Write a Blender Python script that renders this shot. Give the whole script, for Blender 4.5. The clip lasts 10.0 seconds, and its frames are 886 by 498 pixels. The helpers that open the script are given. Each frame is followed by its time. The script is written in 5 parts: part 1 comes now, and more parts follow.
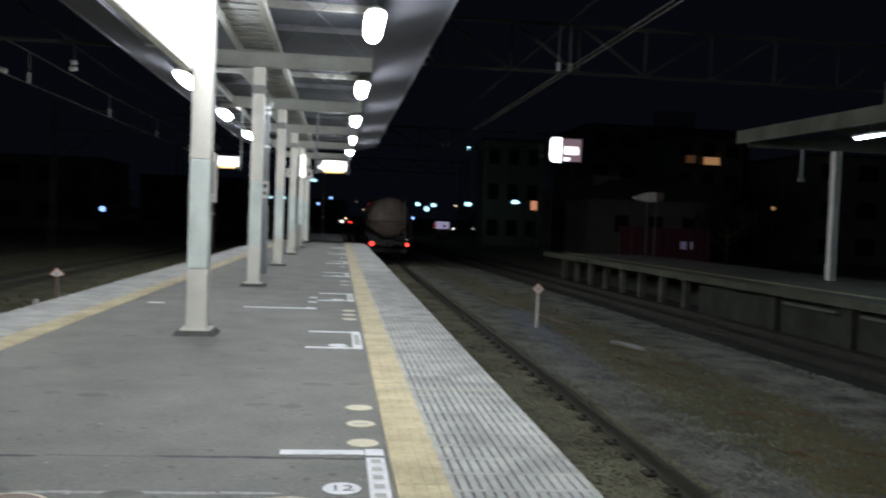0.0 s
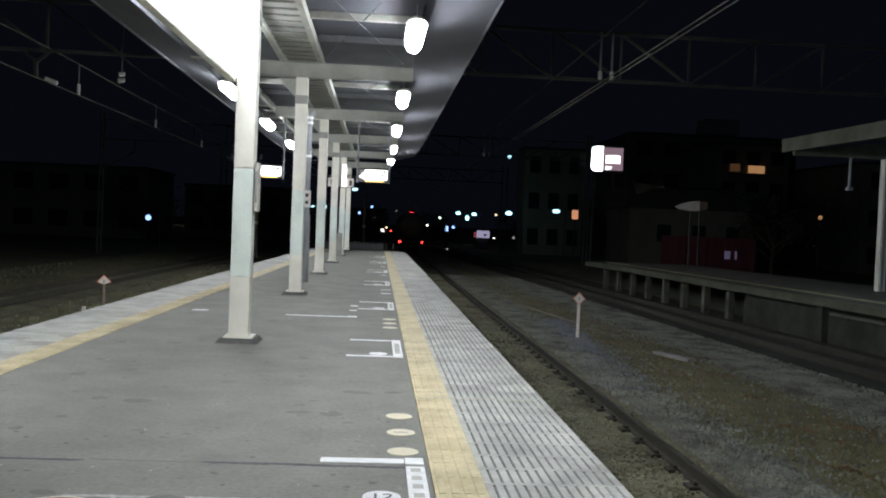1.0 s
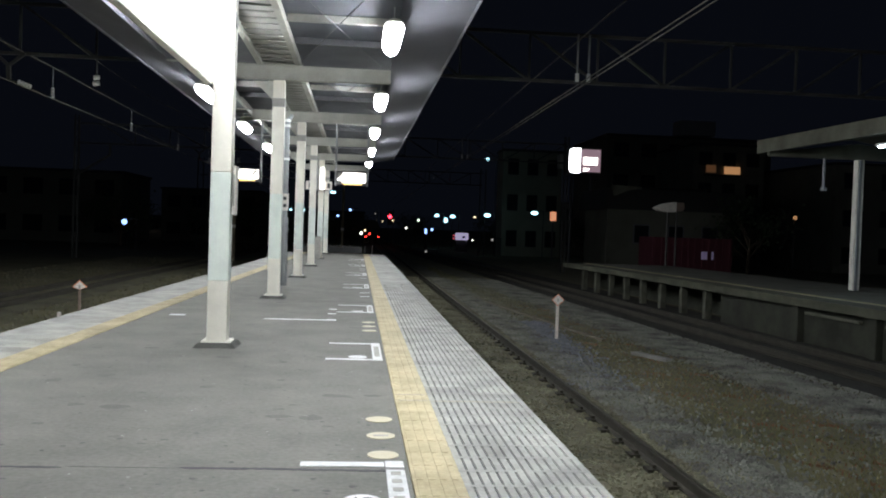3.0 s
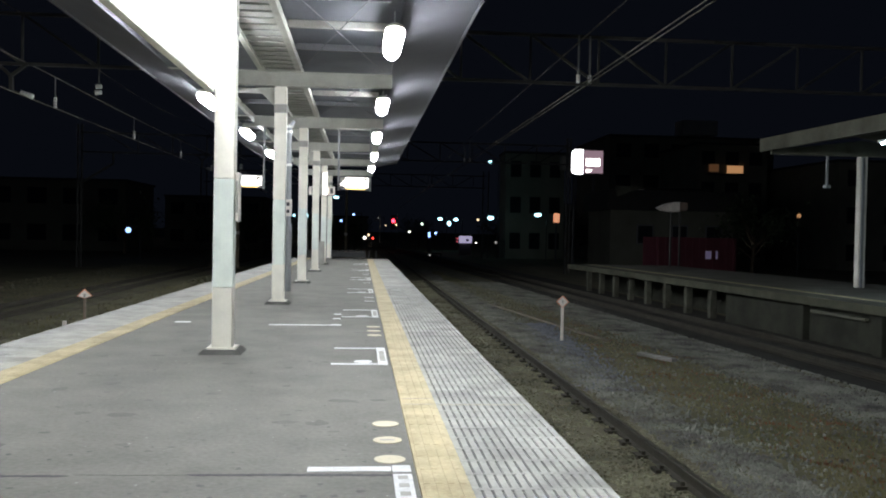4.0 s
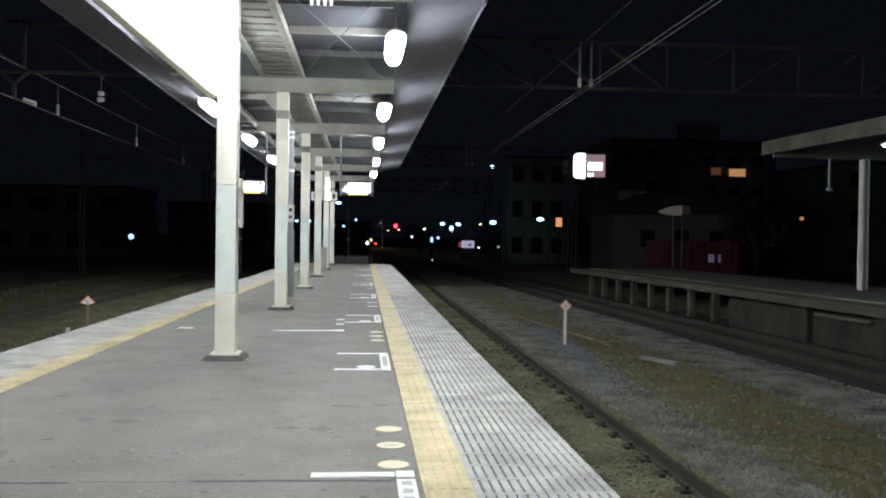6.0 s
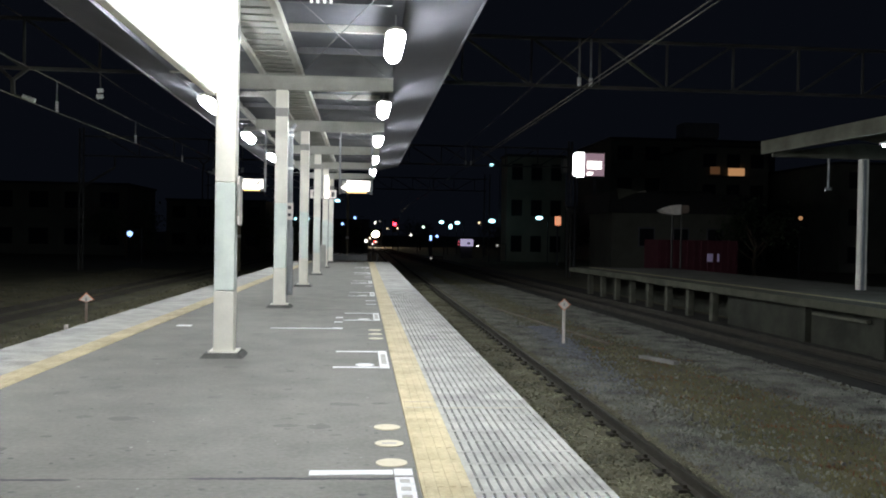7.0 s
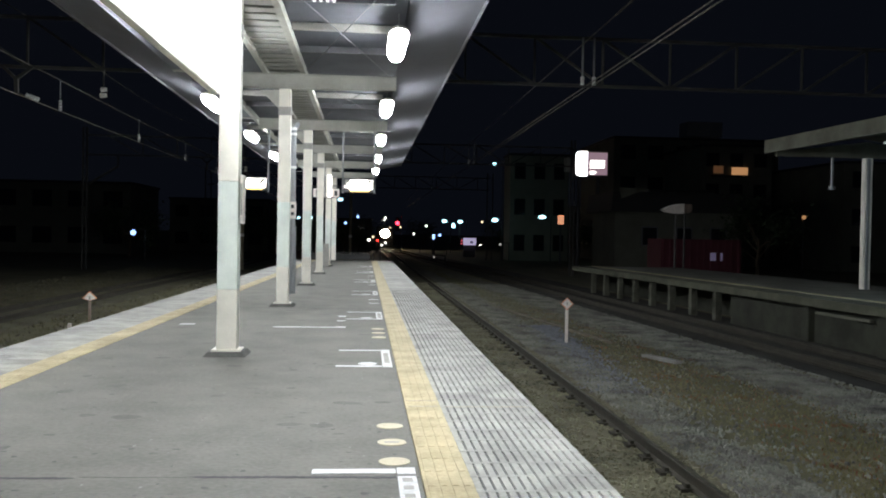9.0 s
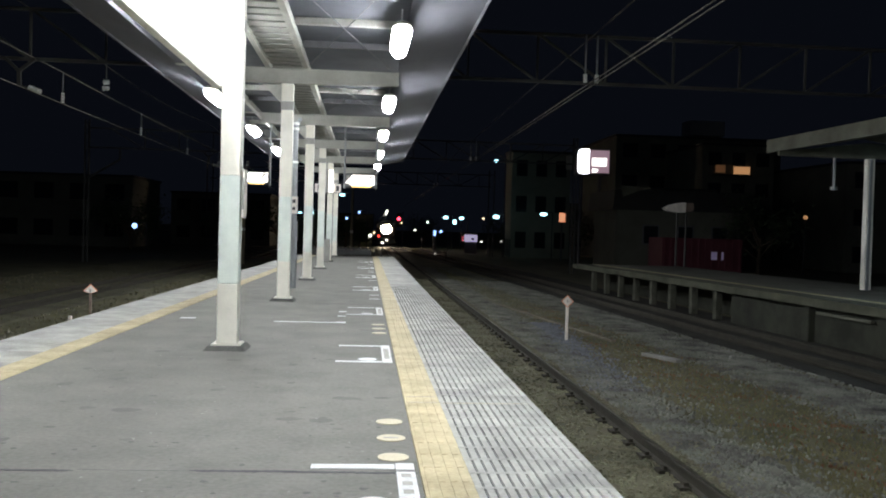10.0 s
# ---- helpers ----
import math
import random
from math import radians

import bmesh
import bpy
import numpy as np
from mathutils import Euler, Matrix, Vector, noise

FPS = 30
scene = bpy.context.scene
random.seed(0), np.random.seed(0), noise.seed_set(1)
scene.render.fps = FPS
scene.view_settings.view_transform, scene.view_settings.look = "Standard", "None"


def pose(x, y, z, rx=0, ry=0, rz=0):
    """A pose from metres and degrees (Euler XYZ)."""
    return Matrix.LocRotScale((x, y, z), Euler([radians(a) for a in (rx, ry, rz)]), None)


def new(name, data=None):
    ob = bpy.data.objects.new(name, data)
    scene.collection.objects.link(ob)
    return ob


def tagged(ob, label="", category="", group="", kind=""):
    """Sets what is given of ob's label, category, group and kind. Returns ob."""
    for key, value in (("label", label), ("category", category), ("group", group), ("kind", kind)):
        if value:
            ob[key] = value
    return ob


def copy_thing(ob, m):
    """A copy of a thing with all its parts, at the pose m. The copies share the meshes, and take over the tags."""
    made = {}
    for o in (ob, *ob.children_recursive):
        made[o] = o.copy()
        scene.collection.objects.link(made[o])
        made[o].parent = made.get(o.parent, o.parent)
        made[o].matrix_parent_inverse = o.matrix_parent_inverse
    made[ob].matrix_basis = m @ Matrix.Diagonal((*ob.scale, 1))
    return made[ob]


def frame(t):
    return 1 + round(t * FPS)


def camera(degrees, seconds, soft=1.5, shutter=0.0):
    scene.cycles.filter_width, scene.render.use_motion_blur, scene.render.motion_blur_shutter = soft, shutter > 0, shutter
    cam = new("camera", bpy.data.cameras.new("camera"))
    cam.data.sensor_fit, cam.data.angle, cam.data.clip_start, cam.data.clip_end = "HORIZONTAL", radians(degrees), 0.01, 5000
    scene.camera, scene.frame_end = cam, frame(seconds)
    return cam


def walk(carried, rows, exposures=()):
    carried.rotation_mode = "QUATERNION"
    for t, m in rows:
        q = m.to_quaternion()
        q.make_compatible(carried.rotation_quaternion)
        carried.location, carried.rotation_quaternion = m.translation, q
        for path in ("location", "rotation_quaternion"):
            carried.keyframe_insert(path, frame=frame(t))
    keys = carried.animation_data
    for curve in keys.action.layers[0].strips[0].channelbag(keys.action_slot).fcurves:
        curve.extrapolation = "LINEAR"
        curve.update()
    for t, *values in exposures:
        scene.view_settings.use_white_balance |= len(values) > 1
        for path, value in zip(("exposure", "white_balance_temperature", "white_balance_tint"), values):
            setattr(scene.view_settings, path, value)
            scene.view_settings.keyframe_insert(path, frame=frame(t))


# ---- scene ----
# ---------------------------------------------------------------- camera
EYE = (0.0, 0.0, 1.42)
cam = camera(53.9, 10.0, soft=1.9, shutter=0.5)
# seconds, yaw, pitch, roll: a hand-held camera that stands and turns a little
TURNS = [
    (0, -6.883, -2.001, -2.263),
    (0.1, -5.707, -1.839, -2.231),
    (0.2, -4.921, -1.757, -2.215),
    (0.3, -4.316, -1.649, -2.193),
    (0.4, -3.780, -1.568, -2.177),
    (0.5, -3.424, -1.459, -2.156),
    (1, -4.224, -1.516, -2.331),
    (1.5, -4.316, -1.988, -2.100),
    (2, -5.055, -2.023, -2.055),
    (2.5, -5.550, -1.622, -2.259),
    (4, -5.395, -1.089, -1.100),
    (4.5, -4.973, -0.865, -1.125),
    (5, -5.409, -0.681, -1.050),
    (5.5, -5.200, -0.718, -0.741),
    (7, -5.304, -0.886, -0.988),
    (7.5, -5.285, -0.957, -1.063),
    (8, -5.567, -1.167, -1.351),
    (8.5, -5.459, -1.166, -1.264),
    (9, -5.113, -0.957, -1.031),
    (9.5, -5.129, -1.027, -1.317),
    (10, -5.035, -1.198, -1.616),
]
walk(cam, [(t, pose(*EYE, 90 + p, r, y)) for t, y, p, r in TURNS], exposures=[(0, -0.3, 6250, 8), (0.6, -0.2, 6300, 8), (1.5, -0.05, 6380, 8), (2.5, 0.0, 6420, 8), (4.0, 0.16, 6420, 8), (10, 0.2, 6450, 8)])

# ---------------------------------------------------------------- world
world = bpy.data.worlds.new("night")
scene.world = world
world.use_nodes = True
world.node_tree.nodes["Background"].inputs[0].default_value = (0.20, 0.25, 0.42, 1)
world.node_tree.nodes["Background"].inputs[1].default_value = 0.0108

# ---------------------------------------------------------------- materials
def _nodes(name):
    m = bpy.data.materials.new(name)
    m.use_nodes = True
    nt = m.node_tree
    return m, nt, nt.nodes["Principled BSDF"]


def surf(name, base, rough=0.6, metal=0.0, dark=None, scale=6.0, amount=0.5, fine=60.0, bump=0.15, spec=0.4, jitter=0.0, grain=0.12):
    """Base colour with stains at one scale, grain at another, and fine relief."""
    m, nt, b = _nodes(name)
    N, L = nt.nodes, nt.links
    dark = dark or tuple(c * 0.6 for c in base)
    co = N.new("ShaderNodeTexCoord")
    geo = N.new("ShaderNodeNewGeometry")
    n1 = N.new("ShaderNodeTexNoise")
    n1.inputs["Scale"].default_value = scale
    n1.inputs["Detail"].default_value = 6
    n1.inputs["Roughness"].default_value = 0.65
    n2 = N.new("ShaderNodeTexNoise")
    n2.inputs["Scale"].default_value = fine
    n2.inputs["Detail"].default_value = 3
    L.new(geo.outputs["Position"], n1.inputs["Vector"])
    L.new(geo.outputs["Position"], n2.inputs["Vector"])
    r1 = N.new("ShaderNodeMapRange")
    r1.inputs[1].default_value, r1.inputs[2].default_value = 0.38, 0.68
    r1.inputs[3].default_value, r1.inputs[4].default_value = 0.0, amount
    L.new(n1.outputs[0], r1.inputs[0])
    mix = N.new("ShaderNodeMix")
    mix.data_type = "RGBA"
    mix.inputs[6].default_value = (*base, 1)
    mix.inputs[7].default_value = (*dark, 1)
    L.new(r1.outputs[0], mix.inputs[0])
    r2 = N.new("ShaderNodeMapRange")
    r2.inputs[1].default_value, r2.inputs[2].default_value = 0.3, 0.7
    r2.inputs[3].default_value, r2.inputs[4].default_value = 1 - grain, 1 + grain * 0.8
    L.new(n2.outputs[0], r2.inputs[0])
    mul = N.new("ShaderNodeMix")
    mul.data_type, mul.blend_type = "RGBA", "MULTIPLY"
    mul.inputs[0].default_value = 1.0
    L.new(mix.outputs[2], mul.inputs[6])
    L.new(r2.outputs[0], mul.inputs[7])
    last = mul.outputs[2]
    if jitter:
        oi = N.new("ShaderNodeObjectInfo")
        r3 = N.new("ShaderNodeMapRange")
        r3.inputs[3].default_value, r3.inputs[4].default_value = 1 - jitter, 1 + jitter * 0.6
        L.new(oi.outputs["Random"], r3.inputs[0])
        m3 = N.new("ShaderNodeMix")
        m3.data_type, m3.blend_type = "RGBA", "MULTIPLY"
        m3.inputs[0].default_value = 1.0
        L.new(last, m3.inputs[6])
        L.new(r3.outputs[0], m3.inputs[7])
        last = m3.outputs[2]
    L.new(last, b.inputs["Base Color"])
    rr = N.new("ShaderNodeMapRange")
    rr.inputs[3].default_value, rr.inputs[4].default_value = max(0.05, rough - 0.12), min(1, rough + 0.12)
    L.new(n1.outputs[0], rr.inputs[0])
    L.new(rr.outputs[0], b.inputs["Roughness"])
    b.inputs["Metallic"].default_value = metal
    b.inputs["Specular IOR Level"].default_value = spec
    bp = N.new("ShaderNodeBump")
    bp.inputs["Strength"].default_value = bump
    bp.inputs["Distance"].default_value = 0.01
    L.new(n2.outputs[0], bp.inputs["Height"])
    L.new(bp.outputs[0], b.inputs["Normal"])
    return m


def glow(name, colour, strength):
    m, nt, b = _nodes(name)
    b.inputs["Base Color"].default_value = (*[min(0.8, c) for c in colour], 1)
    b.inputs["Emission Color"].default_value = (*colour, 1)
    b.inputs["Emission Strength"].default_value = strength
    return m


ASPHALT = surf("platform_asphalt", (0.163, 0.159, 0.139), 0.8, dark=(0.122, 0.120, 0.107), scale=1.6, amount=0.85, fine=28, bump=0.3, grain=0.14)
SLAB = surf("edge_concrete", (0.42, 0.415, 0.385), 0.8, dark=(0.23, 0.23, 0.215), scale=2.6, amount=0.85, fine=40, jitter=0.14)
# Tile bed between the ribs, darker than the ribs.
GROOVE = surf("groove_bed", (0.10, 0.10, 0.10), 0.85)
YELLOW = surf("yellow_block", (0.51, 0.44, 0.27), 0.7, dark=(0.31, 0.255, 0.15), scale=2.4, amount=0.9, fine=45, jitter=0.04)
CONCRETE = surf("old_concrete", (0.26, 0.25, 0.235), 0.85, dark=(0.13, 0.125, 0.11), scale=1.8, amount=0.8)
PAINT = surf("cream_paint", (0.82, 0.79, 0.695), 0.45, dark=(0.55, 0.53, 0.46), scale=2.0, amount=0.5, bump=0.04, grain=0.03)
PAINT_BLUE = surf("pale_green_paint", (0.74, 0.80, 0.73), 0.45, dark=(0.48, 0.53, 0.51), scale=2.0, amount=0.5, bump=0.04, grain=0.03)
PAINT_GREY = surf("grey_tape", (0.36, 0.35, 0.32), 0.6)
BEAM = surf("beam_paint", (0.45, 0.45, 0.40), 0.6, dark=(0.31, 0.30, 0.26), scale=1.6, amount=0.8, bump=0.06, grain=0.05)
DECK = surf("roof_deck", (0.11, 0.117, 0.135), 0.8, dark=(0.08, 0.083, 0.095), scale=1.2, amount=0.6)
SOFFIT = surf("soffit_sheet", (0.175, 0.175, 0.198), 0.9, dark=(0.145, 0.145, 0.163), scale=0.8, amount=0.5, bump=0.05, spec=0.15, grain=0.04)
SLATS = surf("ceiling_slat", (0.37, 0.37, 0.34), 0.7, dark=(0.25, 0.24, 0.21), scale=1.5, amount=0.6)
WHITE = surf("white_marking", (0.70, 0.70, 0.70), 0.6, dark=(0.42, 0.42, 0.42), scale=9, amount=0.6, fine=120)
CREAM = surf("cream_marking", (0.55, 0.50, 0.36), 0.6, dark=(0.46, 0.41, 0.28), scale=9, amount=0.5, fine=120)
INK = surf("ink", (0.06, 0.06, 0.065), 0.8)
BALLAST = surf("ballast", (0.105, 0.099, 0.060), 0.95, dark=(0.04, 0.038, 0.025), scale=0.9, amount=0.9, fine=18, bump=0.9)
STONE = surf("ballast_stone", (0.21, 0.197, 0.150), 0.95, dark=(0.045, 0.042, 0.027), scale=1.0, amount=1.0, fine=30, bump=0.5)
BED_GREY = surf("grey_ballast", (0.128, 0.128, 0.104), 0.95, dark=(0.04, 0.038, 0.03), scale=1.2, amount=0.9, fine=16, bump=0.9)
STONE_MAIN = surf("oily_ballast_stone", (0.165, 0.156, 0.102), 0.95, dark=(0.04, 0.038, 0.022), scale=1.3, amount=1.0, fine=30, bump=0.5)
STONE_GREY = surf("grey_ballast_stone", (0.200, 0.200, 0.172), 0.95, dark=(0.05, 0.049, 0.045), scale=1.6, amount=1.0, fine=30, bump=0.5)
STONE_BLUE = surf("fresh_ballast_stone", (0.185, 0.192, 0.215), 0.9, dark=(0.055, 0.057, 0.068), scale=4, amount=0.8, fine=30, bump=0.5)
SOIL = surf("weedy_soil", (0.118, 0.104, 0.058), 0.95, dark=(0.05, 0.056, 0.026), scale=0.7, amount=0.9, fine=25, bump=0.9)
DEADLEAF = surf("dead_leaf", (0.19, 0.085, 0.04), 0.8, dark=(0.09, 0.05, 0.025), scale=3, amount=0.9)
WEED = surf("dry_weed", (0.16, 0.14, 0.06), 0.8, dark=(0.08, 0.09, 0.035), scale=2, amount=0.9)
RAIL = surf("rail_steel", (0.027, 0.023, 0.015), 0.8, metal=0.2, dark=(0.018, 0.016, 0.011), scale=5, amount=0.6)
RAILTOP = surf("rail_head", (0.11, 0.106, 0.08), 0.5, metal=0.9)
SLEEPER = surf("sleeper", (0.075, 0.068, 0.055), 0.9, dark=(0.035, 0.032, 0.026), scale=3, amount=0.8)
# Weathered concrete, darkened to hold the shade under the opposite platform.
OLDCONCRETE = surf("shaded_weathered_concrete", (0.038, 0.040, 0.028), 0.9, dark=(0.016, 0.0165, 0.012), scale=1.2, amount=0.9)
OLDCOPING = surf("weathered_coping", (0.085, 0.088, 0.060), 0.9, dark=(0.045, 0.046, 0.033), scale=1.0, amount=0.9)
OLDFLOOR = surf("old_platform_floor", (0.13, 0.13, 0.105), 0.9, dark=(0.07, 0.07, 0.055), scale=1.0, amount=0.9)
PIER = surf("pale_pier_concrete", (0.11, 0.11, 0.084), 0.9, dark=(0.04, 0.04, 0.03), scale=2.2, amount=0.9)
OLDYELLOW = surf("faded_yellow", (0.42, 0.38, 0.22), 0.9, dark=(0.18, 0.17, 0.10), scale=2.0, amount=0.8)
OLDBEAM = surf("weathered_beam", (0.15, 0.15, 0.115), 0.8, dark=(0.07, 0.07, 0.05), scale=1.2, amount=0.8)
PADMAT = surf("pad_concrete", (0.12, 0.12, 0.11), 0.9, dark=(0.06, 0.06, 0.055), scale=5, amount=0.8)
DARKBED = surf("shade_black_ballast", (0.020, 0.019, 0.013), 0.95, dark=(0.009, 0.008, 0.006), scale=1.0, amount=0.9, fine=18, bump=0.9)
# Dull dark copy of the rail, standing in for missing light on the outer tracks.
DARKRAIL = surf("unlit_rail", (0.035, 0.031, 0.022), 0.85, dark=(0.015, 0.014, 0.01), scale=3)
GANTRY = surf("gantry_steel", (0.060, 0.060, 0.057), 0.7, dark=(0.032, 0.032, 0.030), scale=2)
STEEL = surf("galvanised_steel", (0.30, 0.31, 0.32), 0.55, metal=0.3, dark=(0.2, 0.2, 0.2), scale=4)
DARKSTEEL = surf("dark_steel", (0.13, 0.13, 0.14), 0.55, metal=0.4)
POLE = surf("rusty_pole", (0.30, 0.25, 0.17), 0.8, dark=(0.18, 0.14, 0.09), scale=3)
WIRE = surf("wire", (0.16, 0.14, 0.11), 0.5, metal=0.2)
PORCELAIN = surf("porcelain", (0.86, 0.86, 0.84), 0.2, bump=0.02)
ORANGE = surf("orange_rim", (0.75, 0.30, 0.16), 0.5)
SIGNWHITE = surf("sign_white", (0.78, 0.72, 0.66), 0.5, bump=0.03)
TANK = surf("tank_paint", (0.19, 0.145, 0.115), 0.6, dark=(0.10, 0.075, 0.055), scale=1.5, amount=0.7)
FRAMEBLACK = surf("underframe", (0.05, 0.05, 0.05), 0.7)
TRAINBODY = surf("train_body", (0.045, 0.04, 0.04), 0.5, metal=0.0)
GLASSY = surf("dark_glass", (0.02, 0.022, 0.025), 0.08, bump=0.0)
WALLDARK = surf("night_wall", (0.13, 0.13, 0.105), 0.9, dark=(0.07, 0.07, 0.055), scale=0.5)
WALLGREY = surf("grey_wall", (0.24, 0.24, 0.19), 0.9, dark=(0.14, 0.14, 0.11), scale=0.4)
ROOFDARK = surf("roof_tile", (0.03, 0.03, 0.028), 0.7)
REDWALL = surf("red_sheet", (0.085, 0.018, 0.027), 0.7, dark=(0.05, 0.012, 0.018), scale=0.7)
LEAF = surf("leaf", (0.05, 0.075, 0.035), 0.7, dark=(0.03, 0.045, 0.02), scale=2)
BARK = surf("bark", (0.12, 0.09, 0.06), 0.9)
TUBE = glow("fluorescent_tube", (0.93, 0.96, 1.0), 84.0)
TUBE_BLUE = glow("bluish_tube", (0.6, 0.8, 1.0), 130.0)
KANBAN = glow("tower_sign_face", (0.95, 0.95, 1.0), 4.0)
L_WIN_DIM = glow("dim_warm_window", (1.0, 0.45, 0.2), 0.05)
SLEEPERPALE = surf("buried_concrete", (0.14, 0.12, 0.09), 0.9, dark=(0.10, 0.08, 0.055), scale=2, amount=0.9)
L_POSTER = glow("poster_glow", (1.0, 0.45, 0.25), 0.6)
L_DIM = glow("dim_lamp", (0.8, 0.75, 0.7), 0.35)
L_GREEN = glow("greenish_lamp", (0.8, 1.0, 0.8), 3.0)
L_DIMLILAC = glow("dim_lilac", (0.6, 0.5, 0.8), 0.05)
TAILRED_DIM = glow("dim_red_lamp", (1.0, 0.15, 0.2), 0.4)
MORTAR = surf("mortar_smear", (0.46, 0.42, 0.33), 0.85, dark=(0.33, 0.29, 0.21), scale=20, amount=1.0)
COVER = surf("brown_cover", (0.20, 0.15, 0.12), 0.7)
STAIN = surf("dark_spot", (0.092, 0.091, 0.085), 0.8)
SCUFF = surf("scuffed_asphalt", (0.122, 0.119, 0.106), 0.8, dark=(0.098, 0.096, 0.088), scale=9, amount=0.9)
WORN = surf("worn_line_paint", (0.36, 0.36, 0.34), 0.8, dark=(0.21, 0.21, 0.20), scale=14, amount=1.0)
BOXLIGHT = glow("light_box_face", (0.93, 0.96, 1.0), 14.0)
BOARD = glow("board_face", (1.0, 0.93, 0.86), 3.0)
AMBER = glow("amber_led", (1.0, 0.62, 0.2), 2.5)
TAILRED = glow("tail_lamp", (1.0, 0.04, 0.03), 5.0)
SIGRED = glow("signal_red", (1.0, 0.03, 0.06), 8.0)
HEADLIGHT = glow("headlight", (1.0, 0.78, 0.55), 120.0)
L_BLUE = glow("blue_white_lamp", (0.45, 0.86, 1.0), 3.4)
L_WHITE = glow("white_lamp", (1.0, 0.95, 0.85), 2.5)
L_WARM = glow("warm_lamp", (1.0, 0.75, 0.45), 2.0)
L_BLUE2 = glow("deep_blue_lamp", (0.30, 0.48, 1.0), 2.4)
L_WIN = glow("warm_window", (1.0, 0.50, 0.22), 0.35)
L_PINK = glow("pink_sign_face", (0.95, 0.62, 0.75), 0.24)
L_LILAC = glow("lilac_lit_wall", (0.72, 0.64, 0.95), 0.45)


# ---------------------------------------------------------------- mesh tools
def box(bm, x0, x1, y0, y1, z0, z1):
    v = [bm.verts.new(p) for p in ((x0, y0, z0), (x1, y0, z0), (x1, y1, z0), (x0, y1, z0), (x0, y0, z1), (x1, y0, z1), (x1, y1, z1), (x0, y1, z1))]
    for f in ((3, 2, 1, 0), (4, 5, 6, 7), (0, 1, 5, 4), (1, 2, 6, 5), (2, 3, 7, 6), (3, 0, 4, 7)):
        bm.faces.new([v[i] for i in f])
    return v


def slab(bm, ring, d):
    """A ring of points pushed along the vector d."""
    d = Vector(d)
    a = [bm.verts.new(p) for p in ring]
    b = [bm.verts.new(Vector(p) + d) for p in ring]
    bm.faces.new(a[::-1])
    bm.faces.new(b)
    n = len(a)
    for i in range(n):
        bm.faces.new((a[i], a[(i + 1) % n], b[(i + 1) % n], b[i]))


def rod(bm, p, q, r, n=8, r2=None):
    p, q = Vector(p), Vector(q)
    m = (q - p).to_track_quat("Z", "Y").to_matrix().to_4x4()
    m.translation = (p + q) / 2
    bmesh.ops.create_cone(bm, cap_ends=True, segments=n, radius1=r, radius2=r if r2 is None else r2, depth=(q - p).length, matrix=m)


def bar(bm, p, q, w, h):
    """A rectangular bar from p to q, w wide across and h high."""
    p, q = Vector(p), Vector(q)
    d = (q - p).normalized()
    up = Vector((0, 0, 1)) if abs(d.z) < 0.95 else Vector((0, 1, 0))
    s = d.cross(up).normalized() * (w / 2)
    u = s.cross(d).normalized() * (h / 2)
    slab(bm, [p - s - u, p + s - u, p + s + u, p - s + u], q - p)


def bevelled(bm, w, seg=2):
    bmesh.ops.bevel(bm, geom=list(bm.edges), offset=w, segments=seg, affect="EDGES", profile=0.6)


def mesh(name, bm, mat):
    bmesh.ops.recalc_face_normals(bm, faces=bm.faces)
    me = bpy.data.meshes.new(name)
    bm.to_mesh(me)
    bm.free()
    me.materials.append(mat)
    return me


def thing(name, bm, mat, label, category, group="", kind="", at=None):
    ob = new(name, mesh(name, bm, mat))
    if at is not None:
        ob.matrix_basis = at
    return tagged(ob, label, category, group, kind)


def empty(name, label, category, at, group="", kind=""):
    ob = new(name)
    ob.matrix_basis = at
    return tagged(ob, label, category, group, kind)


def part(name, bm, mat, parent, label="", at=None):
    ob = new(name, mesh(name, bm, mat))
    ob.parent = parent
    if at is not None:
        ob.matrix_basis = at
    if label:
        ob["label"] = label
    return ob


def share(name, me, parent, at):
    ob = new(name, me)
    ob.parent = parent
    ob.matrix_basis = at
    return ob


def B(*a):
    bm = bmesh.new()
    if a:
        box(bm, *a)
    return bm


def ribbon(bm, x0, x1, y, z, w, seed, n=48, wobble=0.008, drift=0.0):
    """A thin uneven strip lying across, from x0 to x1."""
    rnd = random.Random(seed)
    rows = []
    for k in range(n + 1):
        x = x0 + (x1 - x0) * k / n
        c = y + wobble * noise.noise((x * 5, seed, 0)) + drift * (x - x0)
        taper = min(1.0, (k + 0.6) * 0.25, (n - k + 0.6) * 0.25)
        a, b = (w / 2) * taper * rnd.uniform(0.55, 1.1), (w / 2) * taper * rnd.uniform(0.55, 1.1)
        rows.append([bm.verts.new(p) for p in ((x, c - a, z), (x, c + b, z), (x, c + b, z + 0.0009), (x, c - a, z + 0.0009))])
    for p, q in zip(rows, rows[1:]):
        for i in range(4):
            bm.faces.new((p[i], p[(i + 1) % 4], q[(i + 1) % 4], q[i]))
    bm.faces.new(rows[0][::-1])
    bm.faces.new(rows[-1])


def disc(bm, x, y, z, r, h, n=28):
    bmesh.ops.create_cone(bm, cap_ends=True, segments=n, radius1=r, radius2=r, depth=h, matrix=Matrix.Translation((x, y, z + h / 2)))


# ---------------------------------------------------------------- plan
EDGE = 1.40               # track-side edge of the island platform
END = 45.0                # its far end
BEGIN = -14.0
RAILTOP_Z = -0.95
GROUND_Z = -1.15
COLS = [10.15 + 6.68 * k - (0.22 if k < 0 else 0.0) for k in range(-3, 6)]
CX = -1.548
TRACK = 2.79


def left_edge(y):
    return -4.13 + 0.019 * (y - 10)


def right_edge_far(y):
    """Near edge of the platform across the tracks."""
    return 11.23 - 0.048 * (y - 17.9)


